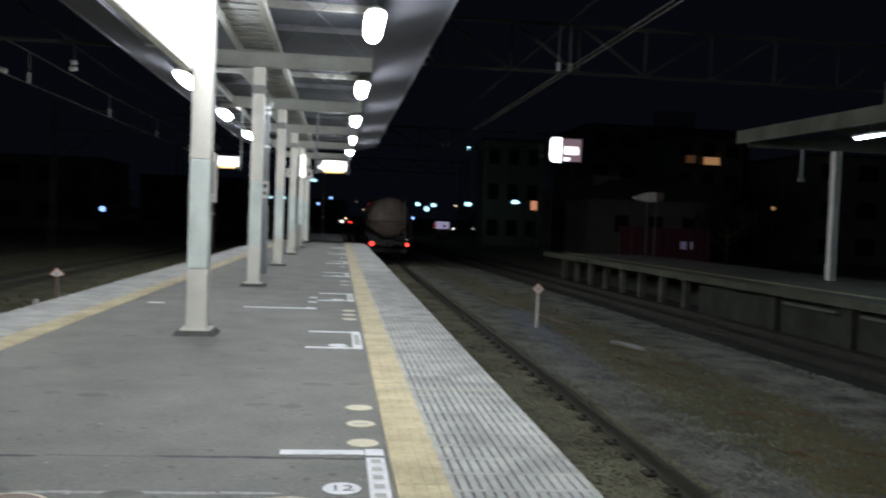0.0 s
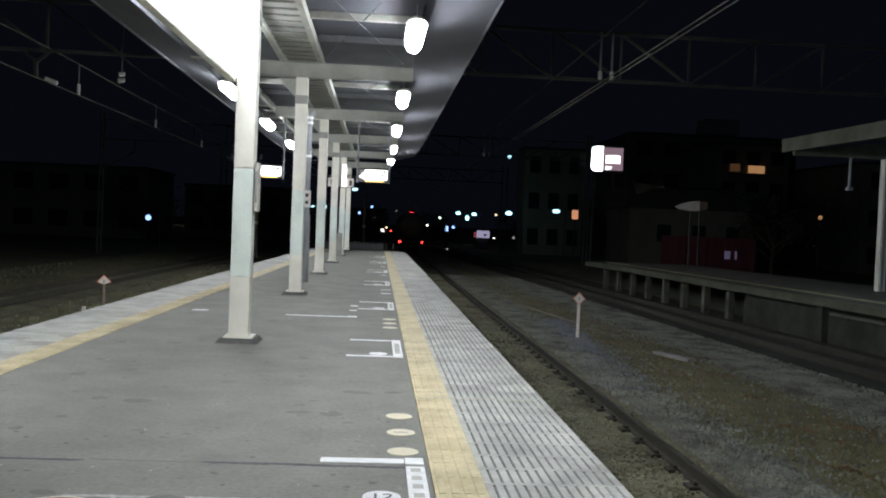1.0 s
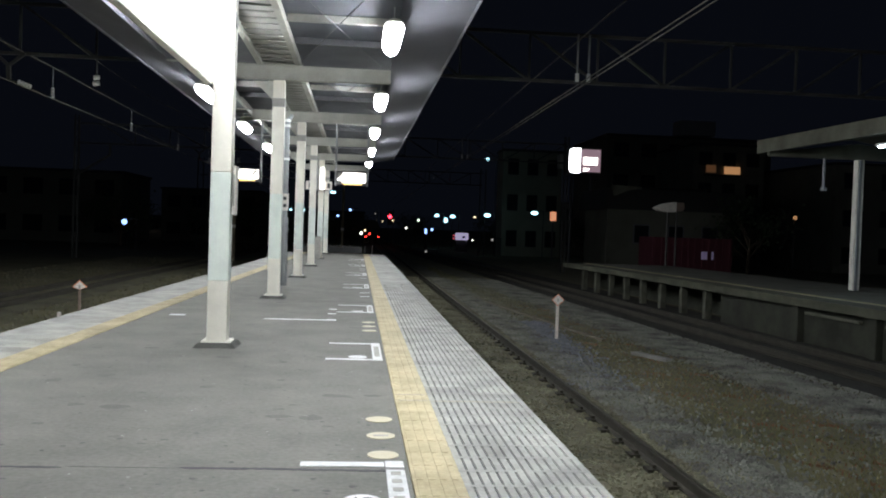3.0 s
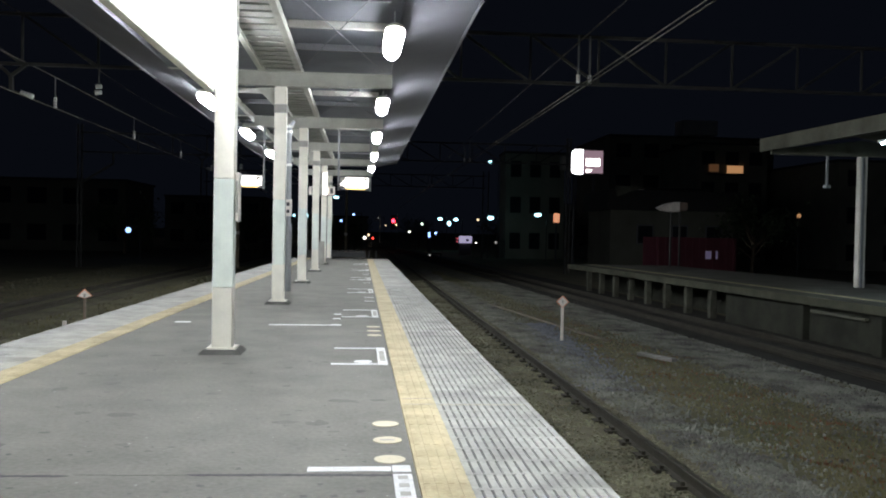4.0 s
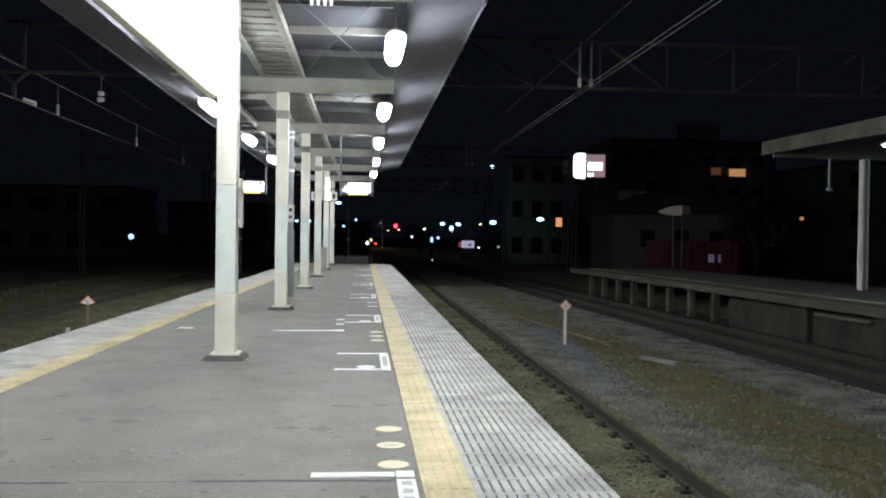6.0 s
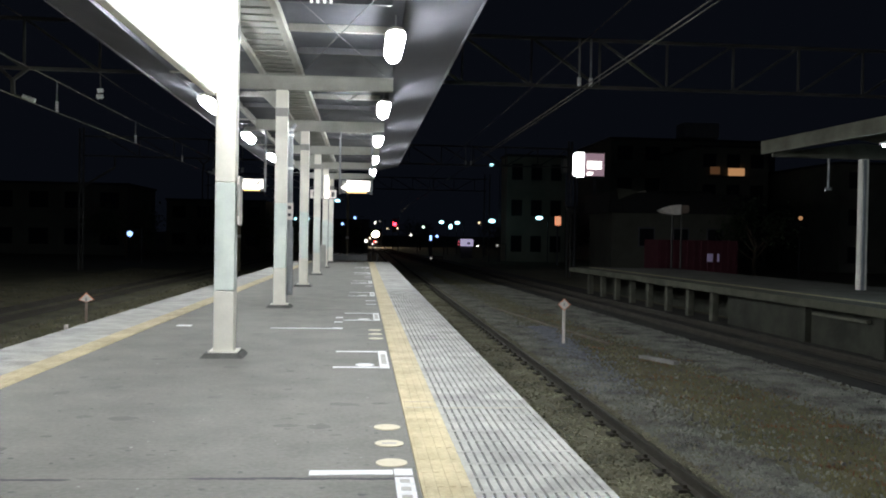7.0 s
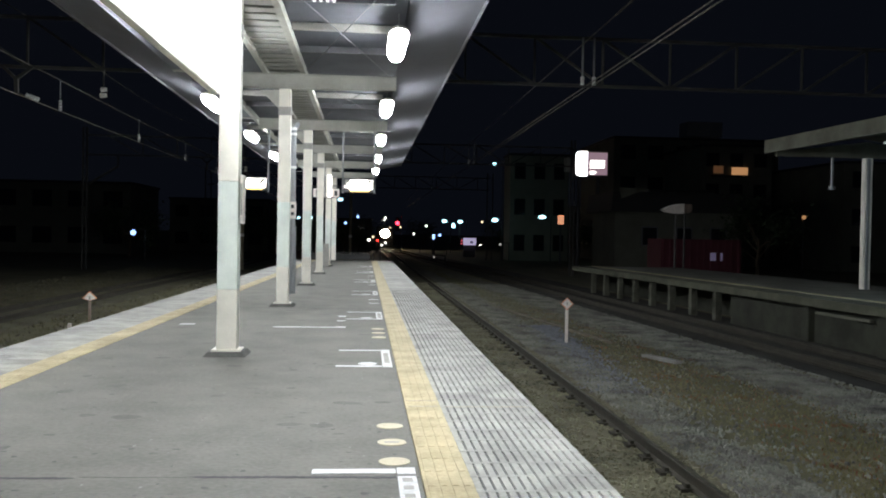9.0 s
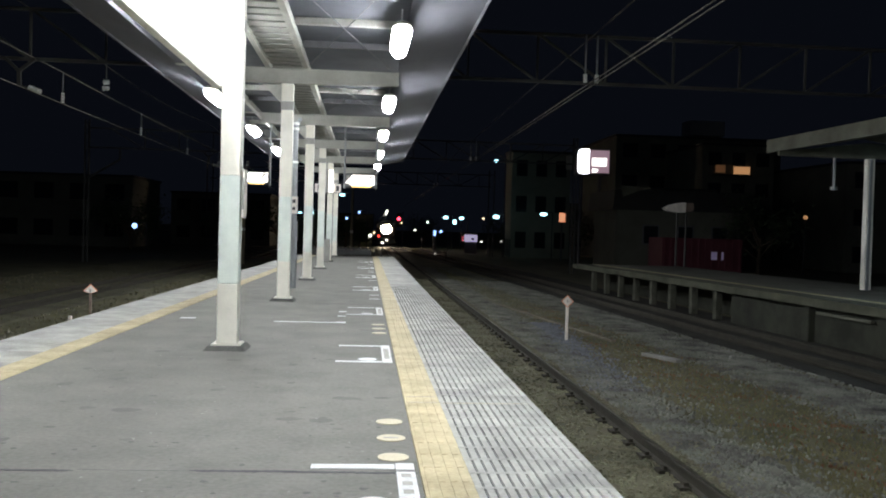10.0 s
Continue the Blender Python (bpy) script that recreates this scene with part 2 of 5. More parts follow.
def bend(y):
    """How far the main line has swung to the left at y."""
    return 0.0 if y < 116 else -(y - 116) ** 2 / 380.0


# ---------------------------------------------------------------- ground
bm = bmesh.new()
bmesh.ops.create_grid(bm, x_segments=60, y_segments=60, size=1500, matrix=Matrix.Translation((0, 1200, GROUND_Z)))
for v in bm.verts:
    if (v.co - Vector((0, 60, GROUND_Z))).length > 160:
        v.co.z += noise.noise(v.co * 0.01) * 0.4 - 0.25
ground = thing("ground", bm, SOIL, "dark weedy soil of the railway yard at night", "ground", kind="structure")


# ---------------------------------------------------------------- island platform
plat = bmesh.new()
ring = [(EDGE - 0.04, BEGIN, -0.02), (EDGE - 0.04, END, -0.02), (left_edge(END) + 0.04, END, -0.02), (left_edge(BEGIN) + 0.04, BEGIN, -0.02)]
slab(plat, ring, (0, 0, -1.25))
platform = thing("platform", plat, CONCRETE, "concrete island platform body between two tracks", "platform", kind="structure")
bm = bmesh.new()
slab(bm, [(0.345, BEGIN, -0.018), (0.345, END, -0.018), (left_edge(END) + 1.02, END, -0.018), (left_edge(BEGIN) + 1.02, BEGIN, -0.018)], (0, 0, 0.018))
floor = thing("floor", bm, ASPHALT, "smooth worn grey asphalt of the platform", "floor", kind="structure")


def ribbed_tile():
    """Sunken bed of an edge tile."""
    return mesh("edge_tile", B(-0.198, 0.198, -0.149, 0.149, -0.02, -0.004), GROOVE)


def rib_mesh():
    """Seven ribs along the track, closed by a band at each end."""
    bm = bmesh.new()
    for i in range(7):
        x = -0.1713 + i * 0.0571
        box(bm, x - 0.0203, x + 0.0203, -0.130, 0.130, -0.0205, 0.009)
    for s in (-1, 1):
        box(bm, -0.194, 0.194, s * 0.1395 - 0.0095, s * 0.1395 + 0.0095, -0.0205, 0.010)
    return mesh("edge_tile", bm, SLAB)


def yellow_mesh():
    bm = B(-0.1425, 0.1425, -0.1496, 0.1496, -0.02, 0.004)
    for i in range(4):
        x = -0.102 + i * 0.068
        box(bm, x - 0.019, x + 0.019, -0.146, 0.146, 0.0035, 0.009)
    return mesh("tactile_block", bm, YELLOW)


# ---------------------------------------------------------------- tracks
def rail_profile(x, z):
    return [(x - 0.0625, z - 0.153), (x + 0.0625, z - 0.153), (x + 0.0625, z - 0.142), (x + 0.012, z - 0.122), (x + 0.009, z - 0.045),
            (x + 0.032, z - 0.035), (x + 0.032, z - 0.006), (x + 0.026, z), (x - 0.026, z), (x - 0.032, z - 0.006), (x - 0.032, z - 0.035),
            (x - 0.009, z - 0.045), (x - 0.012, z - 0.122), (x - 0.0625, z - 0.142)]


def sweep(bm, rings):
    rows = [[bm.verts.new(p) for p in r] for r in rings]
    n = len(rows[0])
    for a, b in zip(rows, rows[1:]):
        for i in range(n):
            bm.faces.new((a[i], a[(i + 1) % n], b[(i + 1) % n], b[i]))
    bm.faces.new(rows[0][::-1])
    bm.faces.new(rows[-1])


def track(label, centre, y0, y1, step, name="track", rail=None):
    rail, heads, chairs = rail or RAIL, rail or RAILTOP, rail is None
    t = empty(name, label, "railway track", pose(0, 0, 0), kind="structure")
    ys = list(np.arange(y0, y1 + 0.1, step))
    for s in (-1, 1):
        bm = bmesh.new()
        sweep(bm, [[(x, y, z) for x, z in rail_profile(centre(y) + s * 0.565, RAILTOP_Z)] for y in ys])
        part("rail", bm, rail, t)
        bm = bmesh.new()
        sweep(bm, [[(centre(y) + s * 0.565 + a, y, RAILTOP_Z + b) for a, b in ((-0.02, 0.0), (0.02, 0.0), (0.02, 0.002), (-0.02, 0.002))] for y in ys])
        part("rail_head", bm, heads, t, "polished running surface of the rail")
    sl = B(-1.0, 1.0, -0.11, 0.11, -0.13, 0.0)
    bevelled(sl, 0.012, 1)
    me = mesh("sleeper", sl, SLEEPER)
    ch = B(-0.17, 0.17, -0.09, 0.09, 0.0, 0.035)
    box(ch, -0.11, -0.066, -0.05, 0.05, 0.035, 0.075)
    box(ch, 0.066, 0.11, -0.05, 0.05, 0.035, 0.075)
    chair = mesh("rail_chair", ch, RAIL)
    y = max(y0, 3.0)
    n = 0
    while y < min(y1, 95) and n < 150:
        share("sleeper", me, t, pose(centre(y), y, RAILTOP_Z - 0.172, 0, 0, random.uniform(-0.6, 0.6)))
        for s in (-1, 1):
            if y < 45 and chairs:
                share("rail_chair", chair, t, pose(centre(y) + s * 0.565, y, RAILTOP_Z - 0.165))
        y += 0.61
        n += 1
    return t


main_track = track("rusty running rails on ballast beside the platform", lambda y: TRACK + bend(y), -14, 190, 4)


def branch(y):
    """Centre of the line on which the other train comes in."""
    if y < 122:
        return TRACK
    x = TRACK + 0.0227 * (y - 122)
    if y > 172:
        x -= (min(y, 200) - 172) ** 2 / 60.0
    if y > 200:
        x -= (y - 200) * 0.9333
    return x


branch_track = track("rusty rails of the line that joins from the curve", branch, 122, 262, 4)
far_track = track("rusty rails in front of the opposite platform", lambda y: right_edge_far(y) - 1.5, -14, 150, 8, rail=DARKRAIL)
left_track = track("rails in the dark beside the platform", lambda y: left_edge(y) - 1.5, -14, 120, 8, rail=DARKRAIL)
left_track2 = track("rusty siding rails in the dark yard", lambda y: left_edge(y) - 6.2, -14, 120, 8, rail=DARKRAIL)


def bed(name, label, x0, x1, y0, y1, top, mat):
    bm = bmesh.new()
    ys = np.linspace(y0, y1, 60)
    rings = []
    for y in ys:
        a, b = x0(y), x1(y)
        rings.append([(a - 0.35, y, GROUND_Z - 0.1), (b + 0.35, y, GROUND_Z - 0.1), (b, y, top), (a, y, top)])
    sweep(bm, rings)
    return thing(name, bm, mat, label, "ballast", kind="structure")


bed("ballast_main", "grey-brown ballast bed under the rails", lambda y: TRACK + bend(y) - 1.45, lambda y: TRACK + bend(y) + 1.45, -14, 190, RAILTOP_Z - 0.17, BALLAST)
# Near-black colour stands in for shade beside and under the opposite platform.
bed("ballast_far", "ballast bed before the opposite platform, coloured dark for shade", lambda y: right_edge_far(y) - 2.62, lambda y: right_edge_far(y) + 1.05, -14, 120, RAILTOP_Z - 0.17, DARKBED)
bed("ballast_left", "dark ballast bed beside the platform", lambda y: left_edge(y) - 3.0, lambda y: left_edge(y) - 0.1, -14, 110, RAILTOP_Z - 0.17, BALLAST)
bed("ballast_siding", "dark ballast bed of the siding", lambda y: left_edge(y) - 7.6, lambda y: left_edge(y) - 4.8, -14, 110, RAILTOP_Z - 0.17, BALLAST)

bed("ballast_shoulder", "grey ballast shoulder beside the rails", lambda y: TRACK + bend(y) + 1.05, lambda y: TRACK + bend(y) + 1.75 + 0.12 * math.sin(y * 0.9), -14, 60, RAILTOP_Z - 0.164, BED_GREY)
bed("ballast_verge", "grey ballast strip between the tracks", lambda y: right_edge_far(y) - 4.3 + 0.15 * math.sin(y * 0.7), lambda y: right_edge_far(y) - 2.98, -14, 60, GROUND_Z + 0.014, BED_GREY)

# ---------------------------------------------------------------- opposite platform
def px(y, off=0.0):
    return right_edge_far(y) + off


far_end = 41.5
bm = bmesh.new()
slab(bm, [(px(-14), -14, -0.16), (px(far_end), far_end, -0.16), (px(far_end) + 5.2, far_end, -0.16), (px(-14) + 7.5, -14, -0.16)], (0, 0, 0.16))
opp = thing("opposite_platform", bm, OLDFLOOR, "dim old concrete platform across the tracks", "platform", kind="structure")
bm = bmesh.new()
slab(bm, [(px(-14) - 0.06, -14, -0.2), (px(far_end) - 0.06, far_end, -0.2), (px(far_end) + 0.62, far_end, -0.2), (px(-14) + 0.62, -14, -0.2)], (0, 0, 0.206))
part("edge_slab", bm, OLDCOPING, opp, "paler coping slab along the edge")
bm = bmesh.new()
slab(bm, [(px(-14) + 0.85, -14, 0.001), (px(far_end) + 0.85, far_end, 0.001), (px(far_end) + 1.15, far_end, 0.001), (px(-14) + 1.15, -14, 0.001)], (0, 0, 0.006))
part("yellow_line", bm, OLDYELLOW, opp, "worn yellow warning line")
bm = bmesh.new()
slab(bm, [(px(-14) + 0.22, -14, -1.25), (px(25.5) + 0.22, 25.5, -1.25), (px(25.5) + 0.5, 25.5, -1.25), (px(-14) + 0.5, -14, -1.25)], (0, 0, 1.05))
part("retaining_wall", bm, OLDCONCRETE, opp, "stained concrete wall under the platform, coloured dark for shade")
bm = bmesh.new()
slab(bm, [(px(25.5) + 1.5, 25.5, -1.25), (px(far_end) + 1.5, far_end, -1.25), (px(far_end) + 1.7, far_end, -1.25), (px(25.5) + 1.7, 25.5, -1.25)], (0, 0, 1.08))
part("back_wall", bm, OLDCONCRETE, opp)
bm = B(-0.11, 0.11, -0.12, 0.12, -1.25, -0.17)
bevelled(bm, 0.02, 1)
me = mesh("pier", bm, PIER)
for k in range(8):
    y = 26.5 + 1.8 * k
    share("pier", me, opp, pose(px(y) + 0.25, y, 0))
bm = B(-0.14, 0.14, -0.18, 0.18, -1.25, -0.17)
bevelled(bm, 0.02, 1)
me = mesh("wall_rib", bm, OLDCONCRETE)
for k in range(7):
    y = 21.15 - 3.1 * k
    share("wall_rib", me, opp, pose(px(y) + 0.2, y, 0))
for k in range(4):
    y = 19.6 - 3.1 * k
    bm = bmesh.new()
    bar(bm, (px(y - 1.1) + 0.12, y - 1.1, -0.36), (px(y + 1.1) + 0.12, y + 1.1, -0.36), 0.1, 0.06)
    part("wall_rail", bm, OLDBEAM, opp, "pale cable tray on the wall")

# ---------------------------------------------------------------- opposite canopy
def canopy_across():
    ob = empty("opposite_canopy", "weathered pale canopy roof over the opposite platform", "canopy", pose(14.9, 24.9, 0), kind="structure")
    bm = bmesh.new()
    slab(bm, [(-3.0, 0.35, 4.02), (0.0, 0.35, 4.55), (3.2, 0.35, 4.02), (3.2, 0.35, 4.41), (0.0, 0.35, 4.95), (-3.0, 0.35, 4.41)], (1.6, -34, 0))
    part("roof", bm, OLDBEAM, ob)
    bm = bmesh.new(); rod(bm, (-1.35, -4.4, 4.6), (-1.35, -4.4, 5.25), 0.05, 8); rod(bm, (-1.38, -4.4, 5.22), (-0.75, -4.4, 5.32), 0.05, 8); part("vent_pipe", bm, OLDBEAM, ob, "bent pipe standing on the roof")
    for k in range(4):
        y = -6.7 * k
        x = 0.048 * 6.7 * k
        bm = bmesh.new()
        slab(bm, [(x - 2.8, y - 0.06, 3.92), (x + 3.0, y - 0.06, 3.92), (x + 3.0, y - 0.06, 4.06), (x, y - 0.06, 4.40), (x - 2.8, y - 0.06, 4.06)], (0, 0.12, 0))
        part("truss", bm, OLDBEAM, ob)
        bm = B(x - 0.06, x + 0.16, y - 0.11, y + 0.11, 0.0, 3.92); bevelled(bm, 0.012); part("post", bm, PAINT, ob, "pale painted canopy post")
        bm = B(x - 0.02, x + 0.06, y - 0.16, y - 0.112, 0.0, 3.9); part("downpipe", bm, STEEL, ob)
        bm = bmesh.new(); rod(bm, (x - 1.05, y, 3.0), (x - 1.05, y, 3.92), 0.04, 8); rod(bm, (x - 1.05, y, 2.96), (x - 1.05, y, 3.06), 0.11, 10); part("speaker_stem", bm, STEEL, ob)
    return ob


canopy_across()
for k in range(3):
    y = 20.0 - 6.6 * k
    ob = empty("fluorescent_fitting", "lit bluish fluorescent fitting under the opposite canopy", "ceiling light", pose(12.86 + 0.3 * k, y, 3.83), group="opposite lights")
    part("housing", B(-0.08, 0.08, -0.62, 0.62, 0.03, 0.09), PAINT, ob)
    bm = bmesh.new(); rod(bm, (0, -0.58, 0), (0, 0.58, 0), 0.022, 10); part("tube", bm, TUBE_BLUE, ob, "glowing bluish tube")
    bm = bmesh.new(); rod(bm, (0, 0, 0.09), (0, 0, 0.32), 0.015, 6); part("stem", bm, STEEL, ob)

# ---------------------------------------------------------------- canopy of the island platform
bm = bmesh.new()
Y0, Y1 = BEGIN, END - 1.0
slab(bm, [(0.55, Y0, 4.62), (0.55, Y0, 4.70), (-3.65, Y0, 4.70), (-3.65, Y0, 4.62)], (0, Y1 - Y0, 0))
canopy = thing("canopy_roof", bm, DECK, "dark corrugated roof deck over the platform", "canopy", kind="structure")
bm = bmesh.new()
slab(bm, [(0.56, Y0, 4.60), (1.70, Y0, 4.83), (1.70, Y0, 4.95), (0.56, Y0, 4.72)], (0, Y1 - Y0, 0))
part("soffit", bm, SOFFIT, canopy, "pale grey sheet under the eaves")
bm = bmesh.new()
slab(bm, [(-3.66, Y0, 4.46), (-4.72, Y0, 4.83), (-4.72, Y0, 4.95), (-3.66, Y0, 4.71)], (0, Y1 - Y0, 0))
part("soffit", bm, SOFFIT, canopy, "pale grey sheet under the eaves")


def column_mesh(y):
    ob = empty("column", "cream-painted square steel canopy column on a concrete pad", "column", pose(CX, y, 0), group="canopy columns")
    w = 0.113
    bm = B(-w, w, -w, w, 0.02, 0.75); bevelled(bm, 0.012); part("lower_shaft", bm, PAINT, ob)
    bm = B(-w, w, -w, w, 0.752, 1.98); bevelled(bm, 0.012); part("middle_shaft", bm, PAINT_BLUE, ob, "pale green painted middle of the shaft")
    bm = B(-w, w, -w, w, 1.982, 4.12); bevelled(bm, 0.012); part("upper_shaft", bm, PAINT, ob)
    bm = B(-w - 0.004, w + 0.004, -w - 0.004, w + 0.004, 3.62, 3.78); part("band", bm, PAINT_GREY, ob, "grey band round the shaft")
    bm = B(-0.162, 0.162, -0.162, 0.162, 0.052, 0.07); part("base_plate", bm, PAINT, ob)
    bm = bmesh.new(); slab(bm, [(-0.240, -0.23, 0.0), (-0.12, -0.245, 0.0), (0.13, -0.236, 0.0), (0.23, -0.242, 0.0), (0.24, 0.23, 0.0), (-0.24, 0.235, 0.0)], (0, 0, 0.051)); [setattr(v, "co", Vector((v.co.x * 0.82, v.co.y * 0.82, v.co.z))) for v in bm.verts if v.co.z > 0.01]; part("pad", bm, PADMAT, ob, "grey concrete pad")
    bm = bmesh.new()
    slab(bm, [(-w, -0.03, 3.75), (-w, -0.03, 4.1), (-w - 0.38, -0.03, 4.1), (-w - 0.30, -0.03, 4.04)], (0, 0.06, 0))
    part("bracket", bm, BEAM, ob)
    return ob


col = column_mesh(COLS[0])
for y in COLS[1:]:
    copy_thing(col, pose(CX, y, 0))

for y in COLS:
    ob = empty("roof_beam", "pale painted steel cross beam under the canopy", "beam", pose(0, y, 0), group="canopy beams")
    bm = bmesh.new()
    slab(bm, [(-2.85, -0.006, 4.17), (CX, -0.006, 4.14), (0.55, -0.006, 4.18), (0.55, -0.006, 4.40), (-2.85, -0.006, 4.40)], (0, 0.012, 0))
    part("web", bm, BEAM, ob)
    bm = bmesh.new()
    slab(bm, [(-2.85, -0.075, 4.155), (CX, -0.075, 4.125), (0.55, -0.075, 4.165), (0.55, -0.075, 4.179), (CX, -0.075, 4.139), (-2.85, -0.075, 4.169)], (0, 0.15, 0))
    part("lower_flange", bm, BEAM, ob)
    part("upper_flange", B(-3.64, 0.55, -0.075, 0.075, 4.401, 4.416), BEAM, ob)

LAMPS = [COLS[0] + 3.25 + 6.67 * k for k in range(0, 8)]
for x in (0.44, -3.42):
    for y in LAMPS:
        if y > 41:
            continue
        inner = 0.87 if x < 0 and 9 < y < 16 else 0.0  # unseen lamp added for more light, set in behind the light box
        ob = empty("fluorescent_fitting", "lit white fluorescent fitting under the canopy", "ceiling light", pose(x + inner, y, 4.3), group="canopy lights")
        # Diffuser is enlarged and round-ended to take in the lamp's bloom.
        for name, low, mat, text in (("diffuser", True, TUBE, "glowing white diffuser, enlarged for bloom"), ("housing", False, PAINT, "")):
            bm = bmesh.new()
            bmesh.ops.create_uvsphere(bm, u_segments=20, v_segments=14, radius=0.14)
            for v in bm.verts:
                v.co.y = v.co.y * 2.6 + (0.60 if v.co.y > 0 else -0.52)
                v.co.x *= 1.03
            cut = bmesh.ops.bisect_plane(bm, geom=bm.verts[:] + bm.edges[:] + bm.faces[:], plane_co=(0, 0, -0.014 if low else 0.015), plane_no=(0, 0, 1), clear_outer=low, clear_inner=not low)
            bmesh.ops.holes_fill(bm, edges=[e for e in bm.edges if e.is_boundary])
            if low:
                for v in bm.verts:
                    v.co.z *= 1.3
            if not low:
                for v in bm.verts:
                    v.co.z = 0.017 + (v.co.z - 0.015) * 0.6 if v.co.z > 0.02 else -0.003
                    v.co.x *= 1.04
            part(name, bm, mat, ob, text)
        for s in (-0.4, 0.4):
            bm = bmesh.new(); rod(bm, (0, s, 0.09), (0, s, 0.325), 0.012, 6); part("stem", bm, STEEL, ob)

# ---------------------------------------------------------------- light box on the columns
ob = empty("light_box_sign", "large glowing white light-box sign hung along the platform", "sign", pose(-1.783, 7.45, 2.95, 0, 0, -0.9))
part("face", B(0.075, 0.08, -2.15, 2.555, 0.04, 1.18), BOXLIGHT, ob, "glowing white face")
# Unseen glowing back, added to brighten the left side of the platform.
part("face", B(-0.02, -0.0155, -2.15, 2.555, 0.04, 1.18), BOXLIGHT, ob, "unseen glowing back, added to light the left side")
bm = bmesh.new()
box(bm, 0.0, 0.074, -2.2, 2.575, 0, 0.038); box(bm, -0.015, 0.074, -2.2, 2.575, 1.182, 1.22); box(bm, -0.015, 0.09, -2.2, -2.152, 0.04, 1.18); box(bm, -0.015, 0.074, 2.557, 2.575, 0.04, 1.18); box(bm, -0.015, 0.06, -2.15, 2.555, 0.04, 1.18)
part("case", bm, PAINT, ob, "pale painted case")
for y0, y1, x1 in ((2.58, 2.68, 0.16), (-4.08, -2.2, 0.15)):
    for z in (0.25, 0.95):
        part("bracket", B(0.0, x1, y0, y1, z, z + 0.05), STEEL, ob)

# ---------------------------------------------------------------- canopy purlins and ceiling
for x, w in ((-1.22, 0.10), (-1.93, 0.09), (-3.0, 0.08)):
    bm = B(x - w / 2, x + w / 2, BEGIN, END - 1.1, 4.417, 4.56)
    part("purlin", bm, BEAM, canopy, "pale painted lengthwise purlin")
bm = bmesh.new()
for k in range(300):
    y = BEGIN + 0.3 + k * 0.40
    if y > END - 1.3:
        break
    slab(bm, [(-1.88, y - 0.19, 4.47), (-1.88, y + 0.17, 4.49), (-1.88, y + 0.17, 4.51), (-1.88, y - 0.19, 4.49)], (0.61, 0, 0))
part("ceiling_slats", bm, SLATS, canopy, "ribbed pale sheet over the column line")
for k in range(len(COLS) - 1):
    ym = (COLS[k] + COLS[k + 1]) / 2
    for q in (0.25, 0.5, 0.75):
        y = COLS[k] + q * 6.68
        bm = B(-3.6, -1.98, y - 0.04, y + 0.04, 4.50, 4.61)
        box(bm, -1.16, 0.36, y - 0.04, y + 0.04, 4.50, 4.61)
        part("rafter", bm, PAINT_GREY if q == 0.5 else DARKSTEEL, canopy)
    for a, b in (((-1.15, COLS[k] + 0.2, 4.45), (0.36, COLS[k + 1] - 0.2, 4.45)), ((0.36, COLS[k] + 0.2, 4.46), (-1.15, COLS[k + 1] - 0.2, 4.46))):
        bm = bmesh.new(); rod(bm, a, b, 0.008, 6); part("brace", bm, DARKSTEEL, canopy, "thin diagonal tie rod")
for x in (1.70, -4.72):
    s = 1 if x > 0 else -1
    bm = B(min(x, x + s * 0.03), max(x, x + s * 0.03), BEGIN, END - 1.0, 4.80, 4.98)
    part("fascia", bm, SOFFIT, canopy)
# insulator pegs on the beam by the light
ob = empty("cable_cleats", "row of small white cable cleats on the beam", "cable cleat", pose(-0.62, COLS[3] - 0.02, 4.11))
for k in range(4):
    bm = bmesh.new(); rod(bm, (k * 0.075, 0, -0.05), (k * 0.075, 0, 0.06), 0.018, 8); part("cleat", bm, PORCELAIN, ob)

# ---------------------------------------------------------------- pipes, plates and boards by the columns
ob = empty("downpipe", "grey downpipe behind the canopy column", "pipe", pose(-1.665, 20.3, 0))
bm = bmesh.new(); rod(bm, (0, 0, 0), (0, 0, 1.55), 0.085, 12); part("sleeve", bm, STEEL, ob, "darker protective sleeve")
bm = bmesh.new(); rod(bm, (0, 0, 1.5), (0, 0, 3.75), 0.06, 12); part("pipe", bm, STEEL, ob)
for z in (2.9, 3.78, 3.66):
    bm = bmesh.new(); rod(bm, (0, 0, z - 0.03), (0, 0, z + 0.03), 0.075, 12); part("clamp", bm, PORCELAIN, ob)
bm = bmesh.new(); rod(bm, (0, 0, 3.75), (0.05, 0.5, 3.95), 0.05, 10); part("elbow", bm, STEEL, ob)
bm = B(-0.085, 0.085, -0.10, -0.07, 1.72, 2.11); part("label_plate", bm, SIGNWHITE, ob, "small white plate with two dark marks")
bm = B(-0.035, 0.035, -0.104, -0.1005, 1.96, 2.04); box(bm, -0.035, 0.035, -0.104, -0.1005, 1.80, 1.87); part("mark", bm, INK, ob)

ob = empty("narrow_plate", "narrow white plate fixed to the column side", "sign", pose(CX + 0.122, 10.2, 1.5))
bm = B(0.0, 0.035, -0.11, 0.11, 0.0, 0.56); bevelled(bm, 0.006, 1); part("plate", bm, SIGNWHITE, ob)
bm = B(0.005, 0.03, -0.112, -0.1105, 0.1, 0.46); part("print", bm, PAINT_GREY, ob, "grey bar of unreadable print")

ob = empty("utility_box", "plain grey box beside the far column", "box", pose(-1.66, 36.35, 0))
bm = B(-0.17, 0.17, -0.12, 0.12, 0, 0.95); bevelled(bm, 0.015, 1); part("case", bm, PAINT_GREY, ob)
part("door", B(-0.15, 0.15, -0.126, -0.1215, 0.05, 0.9), PAINT_GREY, ob)


